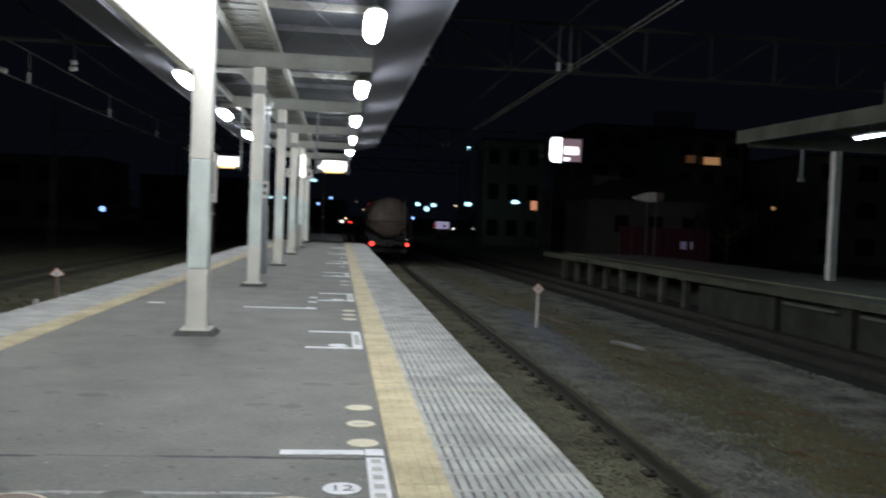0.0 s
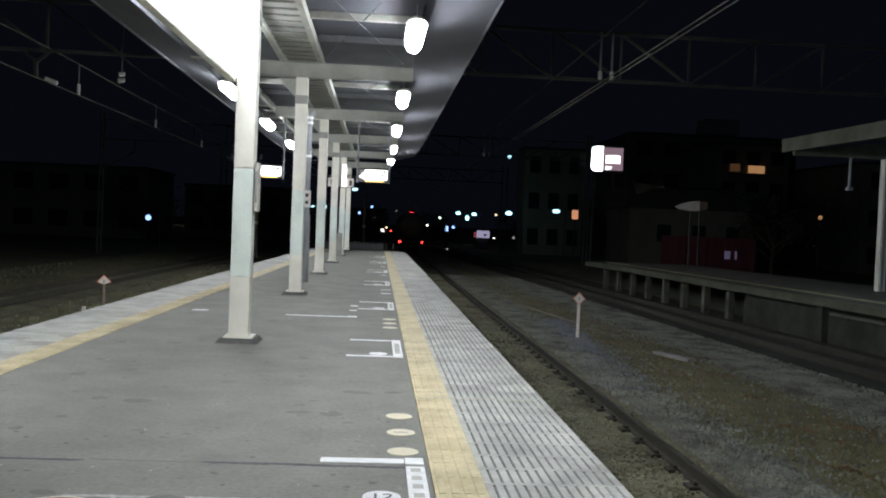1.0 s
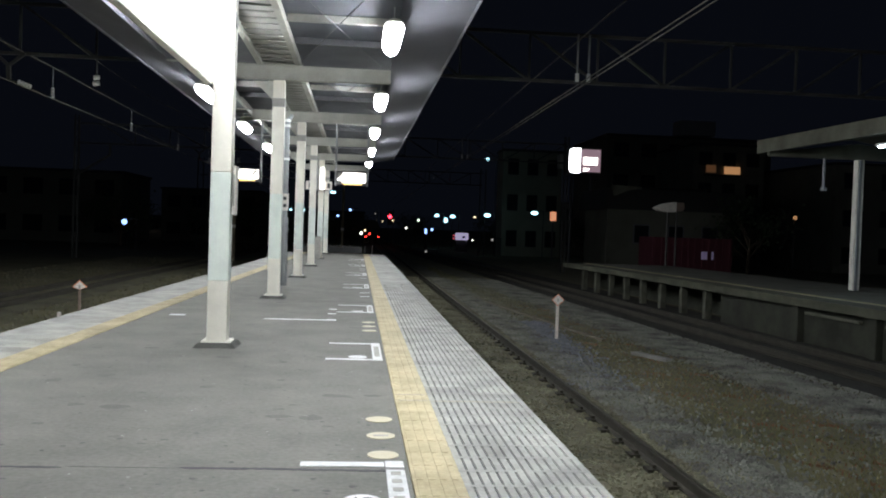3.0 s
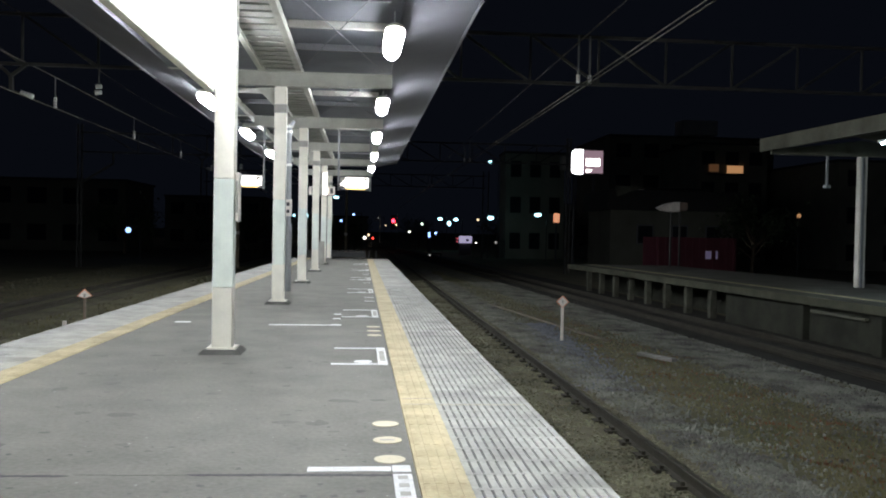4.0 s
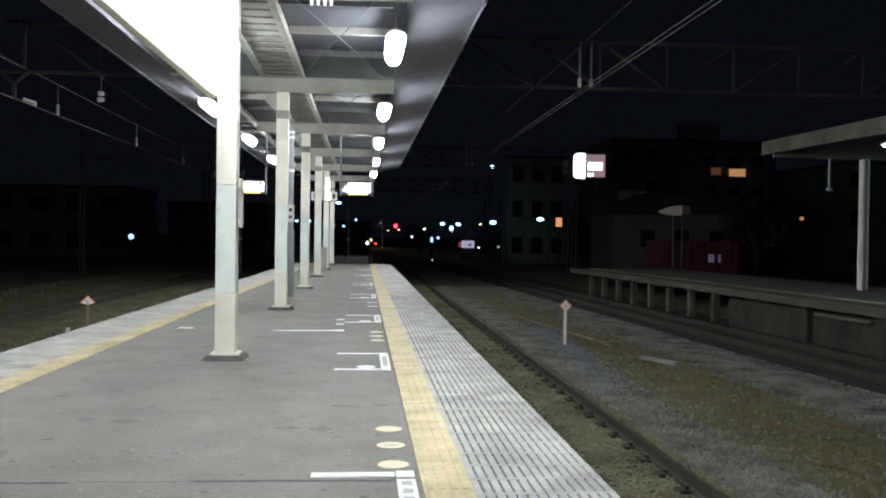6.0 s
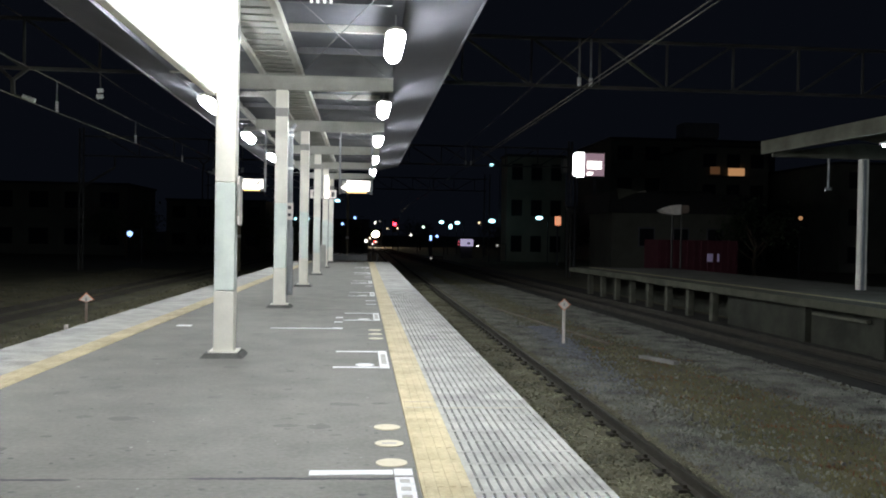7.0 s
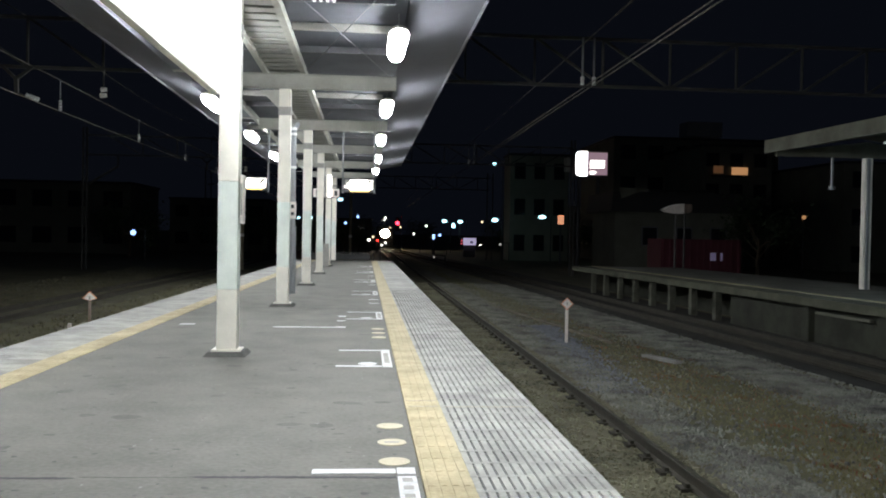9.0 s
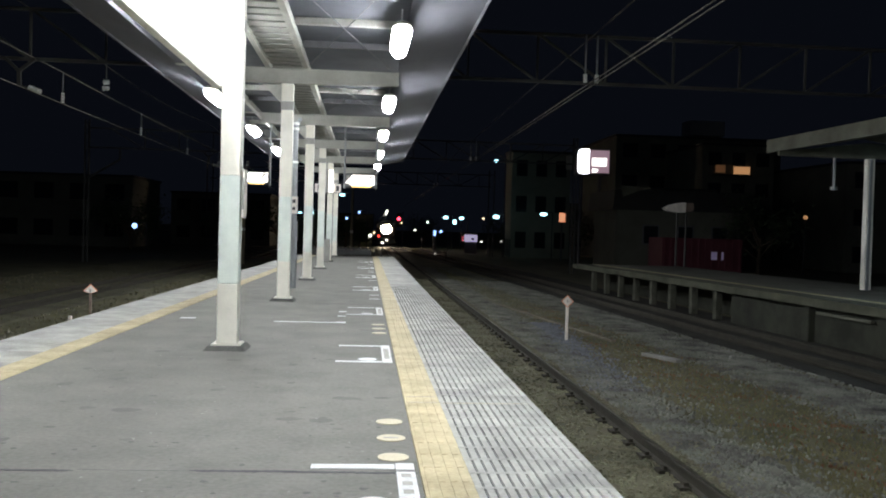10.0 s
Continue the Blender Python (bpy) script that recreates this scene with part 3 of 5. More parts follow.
def departure_board(x, y, w, z0, h, label):
    ob = empty("departure_board", label, "display board", pose(x, y, z0), group="departure boards")
    bm = B(-w / 2, w / 2, -0.09, 0.09, 0, h); bevelled(bm, 0.012, 1); part("case", bm, DARKSTEEL, ob)
    part("face", B(-w / 2 + 0.03, w / 2 - 0.03, -0.096, -0.091, 0.07, h - 0.04), BOARD, ob, "glowing white display face")
    part("amber_line", B(-w / 2 + 0.18, w / 2 - 0.12, -0.098, -0.0915, 0.015, 0.06), AMBER, ob, "amber running line")
    part("dark_corner", B(w / 2 - 0.16, w / 2 - 0.06, -0.1, -0.0965, h - 0.12, h - 0.05), PAINT_GREY, ob)
    for x0, x1, z0b, z1b in ((-w / 2 + 0.03, -w / 2 + 0.17, h - 0.13, h - 0.04), (-w / 2 + 0.03, -w / 2 + 0.10, h - 0.20, h - 0.13), (-w / 2 + 0.03, -w / 2 + 0.14, 0.07, 0.12), (w / 2 - 0.20, w / 2 - 0.13, 0.16, 0.24)):
        part("print", B(x0, x1, -0.1, -0.0965, z0b, z1b), PAINT_GREY, ob, "grey bar of unreadable print")
    for s in (-1, 1):
        bm = bmesh.new(); rod(bm, (s * (w / 2 + 0.02), 0, -0.02), (s * (w / 2 + 0.02), 0, 4.12 - z0), 0.028, 8); part("hanger", bm, STEEL, ob)
    return ob


departure_board(-0.19, COLS[5] - 0.12, 0.80, 2.50, 0.37, "hanging departure board with a glowing white face")
departure_board(-2.94, COLS[5] - 0.12, 0.70, 2.50, 0.35, "hanging departure board beyond the columns, glowing white")

ob = empty("station_board", "white framed board with dark marks fixed across the columns", "sign", pose(-1.64, COLS[7] - 0.2, 2.86))
bm = B(-0.56, 0.56, -0.05, 0.05, 0, 0.40); bevelled(bm, 0.01, 1); part("frame", bm, DARKSTEEL, ob)
part("panel", B(-0.53, 0.53, -0.056, -0.051, 0.03, 0.37), SIGNWHITE, ob)
for x in (-0.42, 0.34):
    part("mark", B(x, x + 0.13, -0.06, -0.0565, 0.08, 0.31), INK, ob)
ob = empty("vertical_lamp_sign", "upright glowing white lamp sign on the column", "sign", pose(-1.50, COLS[7] - 0.42, 2.88))
bm = B(-0.09, 0.09, -0.08, 0.08, 0, 0.92); bevelled(bm, 0.05, 3); part("body", bm, BOARD, ob)
part("bracket", B(-0.03, 0.03, 0.06, 0.37, 0.4, 0.5), STEEL, ob)
bm = bmesh.new(); bmesh.ops.create_cone(bm, cap_ends=True, segments=28, radius1=0.5, radius2=0.5, depth=0.06, matrix=Matrix.Translation((-0.17, -0.02, 0.46)) @ Matrix.Rotation(math.radians(90), 4, "X") @ Matrix.Diagonal((0.32, 1, 1, 1))); part("oval_plate", bm, PAINT_GREY, ob, "grey oval plate")

# far end fence of the platform
ob = empty("end_fence", "low dark fence at the end of the platform", "fence", pose(0, END - 0.25, 0))
for k in range(12):
    x = left_edge(END) + 0.3 + k * 0.36
    bm = B(x - 0.02, x + 0.02, -0.02, 0.02, 0, 0.42); part("post", bm, FRAMEBLACK, ob)
bm = B(left_edge(END) + 0.28, 0.28, -0.015, 0.015, 0.36, 0.41); part("rail", bm, FRAMEBLACK, ob)
bm = B(left_edge(END) + 0.28, 0.28, -0.01, 0.01, 0.05, 0.33); part("panel", bm, FRAMEBLACK, ob)

# ---------------------------------------------------------------- floor markings
def flat(name, label, boxes, mat, discs=(), cat="floor marking"):
    bm = bmesh.new()
    for x0, x1, y0, y1 in boxes:
        box(bm, x0, x1, y0, y1, 0.0005, 0.005)
    for x, y, r in discs:
        disc(bm, x, y, 0.0005, r, 0.0045)
    return thing(name, bm, mat, label, cat, group="floor markings")


def waiting_mark(y, long=0.5, depth=1.25):
    ob = empty("waiting_mark", "white painted waiting-position bracket on the asphalt", "floor marking", pose(0.0, y, 0), group="floor markings")
    part("bar", B(-0.29, 0.205, 0.0, 0.085, 0.0005, 0.005), WHITE, ob)
    part("bar", B(-0.29, 0.205, depth, depth + 0.085, 0.0005, 0.005), WHITE, ob)
    part("panel", B(0.21, 0.315, -0.02, depth + 0.10, 0.0005, 0.0055), WHITE, ob)
    part("print", B(0.235, 0.292, 0.25, depth - 0.2, 0.0056, 0.0062), PAINT_GREY, ob, "grey bar of unreadable print")
    bm = bmesh.new(); disc(bm, 0.05, 0.22, 0.0005, 0.10, 0.0045); part("dot", bm, WHITE, ob)
    return ob


m1 = waiting_mark(9.25)
for y in (14.35, 20.0, 25.2, 31.0, 36.5):
    copy_thing(m1, pose(0.0, y, 0))
ob = empty("waiting_mark", "white T-shaped waiting mark with a printed strip", "floor marking", pose(0, 5.1, 0), group="floor markings")
part("bar", B(-0.29, 0.205, 0.03, 0.13, 0.0005, 0.005), WHITE, ob)
part("head", B(0.212, 0.322, 0.01, 0.15, 0.0005, 0.0055), WHITE, ob)
part("strip", B(0.212, 0.322, -1.45, -0.035, 0.0005, 0.0055), WHITE, ob)
for k in range(9):
    part("print", B(0.238, 0.296, -0.15 - k * 0.155, -0.075 - k * 0.155, 0.0056, 0.0062), PAINT_GREY, ob, "grey bar of unreadable print")
for y, plain in ((5.40, 1), (5.90, 0), (6.40, 1)):
    ob = empty("floor_disc", "cream round sticker on the asphalt" if plain else "cream round sticker with a printed line", "floor marking", pose(0.205, y, 0), group="floor discs")
    bm = bmesh.new(); disc(bm, 0, 0, 0.0005, 0.098, 0.0045); part("disc", bm, CREAM, ob)
    if not plain:
        part("print", B(-0.05, 0.05, -0.02, 0.02, 0.0051, 0.0057), PAINT_GREY, ob, "grey bar of unreadable print")
for y in (11.88, 12.40, 12.92):
    ob = thing("floor_disc", bmesh.new(), CREAM, "cream round sticker on the asphalt", "floor marking", group="floor discs", at=pose(0.21, y, 0))
    bm = bmesh.new(); disc(bm, 0, 0, 0.0005, 0.098, 0.0045)
    ob.data = mesh("floor_disc", bm, CREAM)
ob = empty("floor_disc", "white round sticker with the dark number 12", "floor marking", pose(0.07, 4.49, 0), group="floor discs")
bm = bmesh.new(); disc(bm, 0, 0, 0.0005, 0.10, 0.0045); part("disc", bm, WHITE, ob)
cu = bpy.data.curves.new("print", "FONT")
cu.body, cu.size, cu.extrude, cu.align_x, cu.align_y = "12", 0.13, 0.0004, "CENTER", "CENTER"
cu.materials.append(INK)
digits = new("print", cu)
digits.parent = ob
digits.matrix_basis = pose(0, 0, 0.0056)
digits["label"] = "dark printed number"
flat("waiting_line", "long thin white line across the asphalt", [(-1.33, -0.42, 13.06, 13.15)], WHITE)
for spot in ((-0.418, -0.27, 13.04, 13.22), (-0.42, -0.29, 14.0, 14.12), (-0.42, -0.30, 14.75, 14.9)):
    flat("waiting_dot", "small white block painted beside the line", [spot], WHITE)
flat("paper_scrap", "small white scrap lying on the asphalt", [(-2.75, -2.53, 13.3, 13.46)], WHITE, cat="paper")
for k, y in enumerate((17.6, 18.6, 23.9, 28.3, 29.2, 34.5)):
    flat("floor_dash", "short white dash painted beside the warning blocks", [(0.1, 0.3, y, y + 0.09)], WHITE)
for k, (x0, x1, y, w) in enumerate(((0.36, 0.635, 7.10, 0.035), (0.36, 0.635, 7.34, 0.045), (0.64, 1.38, 7.07, 0.03))):
    bm = bmesh.new()
    ribbon(bm, x0, x1, y, 0.0092 if k < 2 else 0.0112, w, 60 + k, 24)
    part("mortar_smear", bm, MORTAR, floor, "faint pale mortar smear over the blocks")
# two old round covers and a patched strip near the observer
for x, y, r in ((-1.50, 4.22, 0.20), (-0.20, 4.12, 0.24)):
    ob = empty("round_cover", "brown round cover with a yellow painted rim", "floor cover", pose(x, y, 0), group="covers")
    bm = bmesh.new(); disc(bm, 0, 0, 0.0005, r, 0.003); part("rim", bm, CREAM, ob, "yellow painted rim")
    bm = bmesh.new(); disc(bm, 0, 0, 0.0036, r - 0.025, 0.003); part("lid", bm, COVER, ob)
bm = bmesh.new()
ribbon(bm, -1.55, -0.23, 4.44, 0.0004, 0.048, 71, 60, 0.012, -0.018)
thing("worn_line", bm, WORN, "worn whitish line on the asphalt", "floor marking", group="floor markings")
for k, (x0, x1, y, w) in enumerate(((-2.95, -1.62, 5.12, 0.042), (-1.60, -1.0, 5.10, 0.010), (-0.98, 0.34, 5.09, 0.048))):
    bm = bmesh.new()
    ribbon(bm, x0, x1, y, 0.0003, w, 80 + k, 60, drift=-0.03)
    part("seam", bm, STAIN if k == 1 else INK, floor, "dark open seam in the asphalt")
for k, y in enumerate((16.3, 22.6)):
    bm = bmesh.new()
    ribbon(bm, -1.0, 0.30, y, 0.0003, 0.05, 90 + k, 40)
    part("seam", bm, STAIN, floor, "faint dark seam in the asphalt")
def speckle(n, mat, label, sizes, y0, y1, seed, z):
    """Small irregular flat blots lying on the asphalt."""
    rnd = random.Random(seed)
    vs, fs = [], []
    for _ in range(n):
        x, y = rnd.uniform(-3.0, 0.3), y0 + (y1 - y0) * rnd.random() ** 1.5
        r = rnd.choice(sizes)
        sx, sy = rnd.uniform(0.8, 1.7), rnd.uniform(0.7, 1.5)
        i = len(vs)
        m = 9
        vs += [(x + math.cos(6.28319 * k / m) * r * sx * rnd.uniform(0.6, 1.15), y + math.sin(6.28319 * k / m) * r * sy * rnd.uniform(0.6, 1.15), z + 2e-6 * i / m) for k in range(m)]
        fs.append(tuple(range(i, i + m)))
    me = bpy.data.meshes.new("spots")
    me.from_pydata(vs, [], fs)
    me.materials.append(mat)
    ob = new("spots", me)
    ob.parent = floor
    ob["label"] = label
    ob["kind"] = "stuff"


speckle(420, STAIN, "dark trodden spots on the asphalt", (0.005, 0.007, 0.010, 0.013, 0.016, 0.020), 3.6, 20, 11, 0.0036)
speckle(90, SCUFF, "faint darker scuffs on the asphalt", (0.03, 0.05, 0.08), 3.6, 20, 12, 0.0022)
speckle(160, WORN, "pale grit specks on the asphalt", (0.004, 0.006, 0.009), 3.6, 14, 13, 0.0062)


# ---------------------------------------------------------------- small signs by the track
def diamond_sign(x, y, zg, zc, r, rot, label, low=1.0, post=SIGNWHITE, pw=0.035):
    ob = empty("track_sign", label, "sign", pose(x, y, zg, 0, 0, rot), group="track signs")
    bm = B(-pw, pw, -0.03, 0.03, 0, zc - zg - r * 0.3); bevelled(bm, 0.006, 1); part("post", bm, post, ob)
    c = zc - zg
    bm = bmesh.new(); slab(bm, [(-r, -0.045, c), (0, -0.045, c - r * low), (r, -0.045, c), (0, -0.045, c + r)], (0, 0.012, 0)); part("rim", bm, ORANGE, ob, "orange rim")
    q = r * 0.82
    bm = bmesh.new(); slab(bm, [(-q, -0.05, c), (0, -0.05, c - q * low), (q, -0.05, c), (0, -0.05, c + q)], (0, 0.0045, 0)); part("plate", bm, SIGNWHITE, ob)
    part("mark", B(-0.016, 0.016, -0.054, -0.0505, c - 0.035, c + 0.035), PAINT_GREY, ob, "dark unreadable mark")
    return ob


diamond_sign(4.87, 20.6, -1.16, -0.19, 0.155, -8, "white post with an orange-rimmed diamond plate on the ballast")
diamond_sign(-4.68, 15.4, -1.16, 0.22, 0.125, 12, "brownish post with an orange-rimmed peaked plate beside the platform", 0.35, COVER, 0.022)
ob = thing("stake_lamp", B(-0.025, 0.025, -0.025, 0.025, 0, 1.03), SIGNWHITE, "short pale stake beside the platform edge", "stake", at=pose(-4.75, 14.6, -1.16))
bm = bmesh.new(); bar(bm, (6.02, 18.2, -1.10), (6.42, 17.2, -1.10), 0.16, 0.07)
thing("old_plank", bm, CONCRETE, "pale old concrete plank lying on the soil", "plank")
bm = bmesh.new(); bar(bm, (4.4, 33, -1.13), (6.0, 20.5, -1.13), 0.09, 0.06)
thing("cable_trough", bm, SLEEPERPALE, "long pale cable trough half buried in soil", "cable trough")

# ---------------------------------------------------------------- overhead line
def gantry(y, x0, x1, zl, zu, label, leg=0.28, mid=9.2):
    ob = empty("gantry", label, "gantry", pose(0, y, 0), group="overhead gantries")
    for x in (x0, x1):
        for s in (-leg, leg):
            bm = B(x + s - 0.05, x + s + 0.05, -0.05, 0.05, GROUND_Z, zu + 0.5); part("mast_leg", bm, GANTRY, ob)
        bm = bmesh.new()
        z = GROUND_Z + 0.4
        k = 1
        while z < zu:
            rod(bm, (x - leg * k, 0, z), (x + leg * k, 0, z + 0.7), 0.018, 5); z += 0.7; k = -k
        part("lacing", bm, GANTRY, ob)
    for z in (zl, zu):
        bm = bmesh.new(); bar(bm, (x0, 0, z), (x1, 0, z), 0.10, 0.09); part("chord", bm, GANTRY, ob)
    first = math.ceil((x0 - mid) / 2.1)
    last = math.floor((x1 - mid) / 2.1)
    for k in range(first, last):
        a, b = mid + 2.1 * k, mid + 2.1 * (k + 1)
        p, q = (zu, zl) if k < 0 else (zl, zu)
        bm = bmesh.new(); bar(bm, (a, 0, p), (b, 0, q), 0.07, 0.07); part("brace", bm, GANTRY, ob)
        bm = bmesh.new(); bar(bm, (b, 0, zl), (b, 0, zu), 0.06, 0.06); part("strut", bm, GANTRY, ob)
    return ob


gantry(26.0, -19.5, 20.5, 6.0, 7.42, "dim lattice gantry spanning the tracks")
far_gantry = gantry(56.0, -17.4, 13.45, 6.0, 7.2, "dim far lattice gantry spanning the tracks", 0.12)
bm = bmesh.new(); bar(bm, (-17.3, 0, 4.1), (-15.4, 0, 5.3), 0.12, 0.12); bar(bm, (-15.4, 0, 5.3), (-15.4, 0, 6.0), 0.10, 0.10)
part("knee_brace", bm, GANTRY, far_gantry, "slanting brace at the mast")
gantry(88.0, -15.5, 12.6, 6.0, 7.2, "dim far lattice gantry spanning the tracks")


def wire(label, x, z, y0, y1, r=0.012, span=30, sag=0.25, first=26.0):
    bm = bmesh.new()
    ys = np.arange(y0, y1 + 0.1, 3.75)
    pts = [(x + 0.004 * (y - first), y, z - sag * math.sin(math.pi * (((y - first) / span) % 1.0))) for y in ys]
    for a, b in zip(pts, pts[1:]):
        rod(bm, a, b, r, 5)
    return thing("overhead_wire", bm, WIRE, label, "wire", group="overhead wires")


for x, z in ((6.60, 6.0), (6.74, 5.98), (6.25, 7.05)):
    wire("dim overhead line wire above the tracks", x, z, -10, 170, 0.016, sag=0.0)
wire("dim contact wire beside the platform", -9.57, 5.06, -10, 118, 0.013, sag=0.0)
wire("dim carrier wire beside the platform", -9.57, 6.05, -10, 118, 0.014, sag=0.1)
wire("dim feeder wire over the yard", -10.0, 7.7, -10, 118, 0.014, sag=0.5)
for k in range(9):
    y = 18.95 + 9.35 * k
    ob = empty("wire_dropper", "hanging wire dropper with a white insulator", "insulator", pose(-9.57 + 0.004 * (y - 26), y, 5.06), group="droppers")
    bm = bmesh.new(); rod(bm, (0, 0, 0.36), (0, 0, 0.95), 0.013, 6); part("rod", bm, STEEL, ob)
    bm = bmesh.new()
    for j in range(4):
        rod(bm, (0, 0, 0.02 + j * 0.085), (0, 0, 0.085 + j * 0.085), 0.06, 8, 0.042)
    part("insulator", bm, PORCELAIN, ob)
for y in (26.0, 56.0, 88.0):
    for x in (6.45, 6.8):
        ob = empty("hanging_insulator", "grey hanger with an insulator below the gantry", "insulator", pose(x + 0.004 * (y - 26), y - 0.12, 6.0), group="hangers")
        bm = bmesh.new(); rod(bm, (0, 0, 0.25), (0, 0, 1.42), 0.03, 6); part("hanger", bm, STEEL, ob)
        bm = bmesh.new(); rod(bm, (0, 0, 0), (0, 0, 0.25), 0.06, 8); part("insulator", bm, PORCELAIN, ob)
    ob = empty("pull_off_arm", "slanting pull-off arm with insulators over the yard track", "bracket", pose(-9.57, y - 0.1, 5.05), group="pull-off arms")
    bm = bmesh.new(); bar(bm, (-0.38, 0, 0.15), (-0.40, 0, 0.62), 0.10, 0.10); bar(bm, (-0.40, 0, 0.58), (-0.80, 0, 0.95), 0.08, 0.08); bar(bm, (-0.40, 0, 0.58), (0.05, 0, 0.95), 0.08, 0.08); bar(bm, (-0.4, 0, 0.18), (0.0, 0, 0.06), 0.05, 0.05); part("arm", bm, GANTRY, ob)
    bm = bmesh.new(); 
    for j in range(4):
        rod(bm, (-0.12 + 0.09 * j, 0, 0.12 - 0.03 * j), (-0.05 + 0.09 * j, 0, 0.10 - 0.03 * j), 0.075, 8, 0.06)
    part("insulator", bm, PORCELAIN, ob)
    bm = bmesh.new(); rod(bm, (2.02, 0, 0.12), (2.02, 0, 0.95), 0.02, 6); part("drop_rod", bm, GANTRY, ob)
    bm = bmesh.new()
    for j in range(2):
        rod(bm, (1.93 + 0.02 * j, 0, 0.18 + 0.17 * j), (2.10, 0, 0.20 + 0.17 * j), 0.075, 8, 0.06)
    part("insulator", bm, PORCELAIN, ob)
for x, y, h in ((-8.0, 58, 5.0), (-1.1, 66, 6.5)):
    ob = empty("yard_pole", "dark slim pole beside the track", "pole", pose(x, y, GROUND_Z))
    bm = bmesh.new(); rod(bm, (0, 0, 0), (0, 0, h), 0.11, 10, 0.08); part("pole", bm, POLE, ob)
    bm = B(-0.12, 0.12, -0.2, -0.1, 2.2, 2.4); part("plate", bm, SIGNWHITE, ob)

# ---------------------------------------------------------------- far lamps
def street_lamp(x, y, z, mat, w, h, label, arm=0.9, cat="street lamp"):
    ob = empty("street_lamp", label, cat, pose(x, y, 0), group="far lamps")
    bm = bmesh.new()
    bmesh.ops.create_uvsphere(bm, u_segments=12, v_segments=8, radius=0.5, matrix=Matrix.Translation((0, 0, z)) @ Matrix.Diagonal((w, w * 0.8, h, 1)))
    part("lantern", bm, mat, ob, "glowing lantern")
    bm = B(-w * 0.3, arm, 0.02, 0.08, z + h * 0.5, z + h * 0.5 + 0.07); part("arm", bm, FRAMEBLACK, ob)
    bm = bmesh.new(); rod(bm, (arm, 0.05, GROUND_Z - 0.3), (arm, 0.05, z + h * 0.5 + 0.07), 0.045, 8); part("pole", bm, FRAMEBLACK, ob)
    return ob


for x, y, z, mat, w, h in ((-2.24, 100, 2.54, L_BLUE2, 0.34, 0.34), (-0.84, 100, 3.27, L_BLUE2, 0.34, 0.34), (-1.54, 90, 0.99, L_WARM, 0.2, 0.18),
                           (4.0, 140, 2.36, L_WARM, 0.22, 0.22), (6.7, 120, 1.42, L_WHITE, 0.36, 0.34), (9.8, 140, 2.72, L_GREEN, 0.42, 0.4),
                           (9.44, 110, 1.32, L_BLUE2, 0.42, 0.4), (10.9, 120, 3.27, L_BLUE, 0.8, 0.5), (12.36, 122, 2.68, L_BLUE, 0.62, 0.8), (13.1, 120, 3.22, L_BLUE, 0.8, 0.5),
                           (16.85, 125, 3.34, L_WARM, 0.4, 0.35), (13.15, 88, 2.98, L_BLUE, 0.8, 0.45), (17.42, 85, 3.32, L_BLUE, 0.85, 0.42), (13.0, 88, 8.66, L_BLUE, 0.5, 0.36),
                           (-1.99, 70, 4.05, L_BLUE, 0.5, 0.24), (-3.76, 60, 2.41, L_BLUE, 0.42, 0.3), (-4.52, 60, 2.39, L_BLUE, 0.22, 0.16), (-18.05, 70, 1.14, L_BLUE2, 0.50, 0.50),
                           (13.98, 105, 0.22, L_WHITE, 0.26, 0.24), (13.75, 88, 0.5, L_DIM, 0.3, 0.3), (5.57, 70, -0.43, L_DIM, 0.2, 0.2), (2.8, 140, 3.53, L_DIM, 0.25, 0.25)):
    street_lamp(x, y, z, mat, w * 0.88, h * 0.88, "small glowing lamp on a dark pole far off")
ob = empty("lit_window", "upright bluish lit window far behind the tracks", "window", pose(8.65, 110, 1.09))
part("pane", B(-0.14, 0.14, -0.02, 0.02, -0.32, 0.32), L_BLUE2, ob); part("frame", B(-0.2, 0.2, 0.03, 0.2, -2.3, 0.4), FRAMEBLACK, ob)
ob = empty("lit_shop_sign", "lilac glowing shop sign far behind the tracks", "sign", pose(12.06, 100, 0.65))
bm = B(-0.75, 0.75, -0.2, 0.2, -0.42, 0.42); bevelled(bm, 0.12, 2); part("face", bm, L_LILAC, ob)
part("dark_mark", B(0.05, 0.35, -0.215, -0.201, -0.2, 0.05), INK, ob)
part("base", B(-0.7, 0.7, 0.25, 0.5, -1.9, 0.3), FRAMEBLACK, ob)
for dz in (0.1, -0.25):
    bm = bmesh.new(); bmesh.ops.create_uvsphere(bm, u_segments=8, v_segments=6, radius=0.14, matrix=Matrix.Translation((-0.95, -0.1, dz)) @ Matrix.Scale(0.8, 4)); part("red_lamp", bm, TAILRED_DIM, ob)

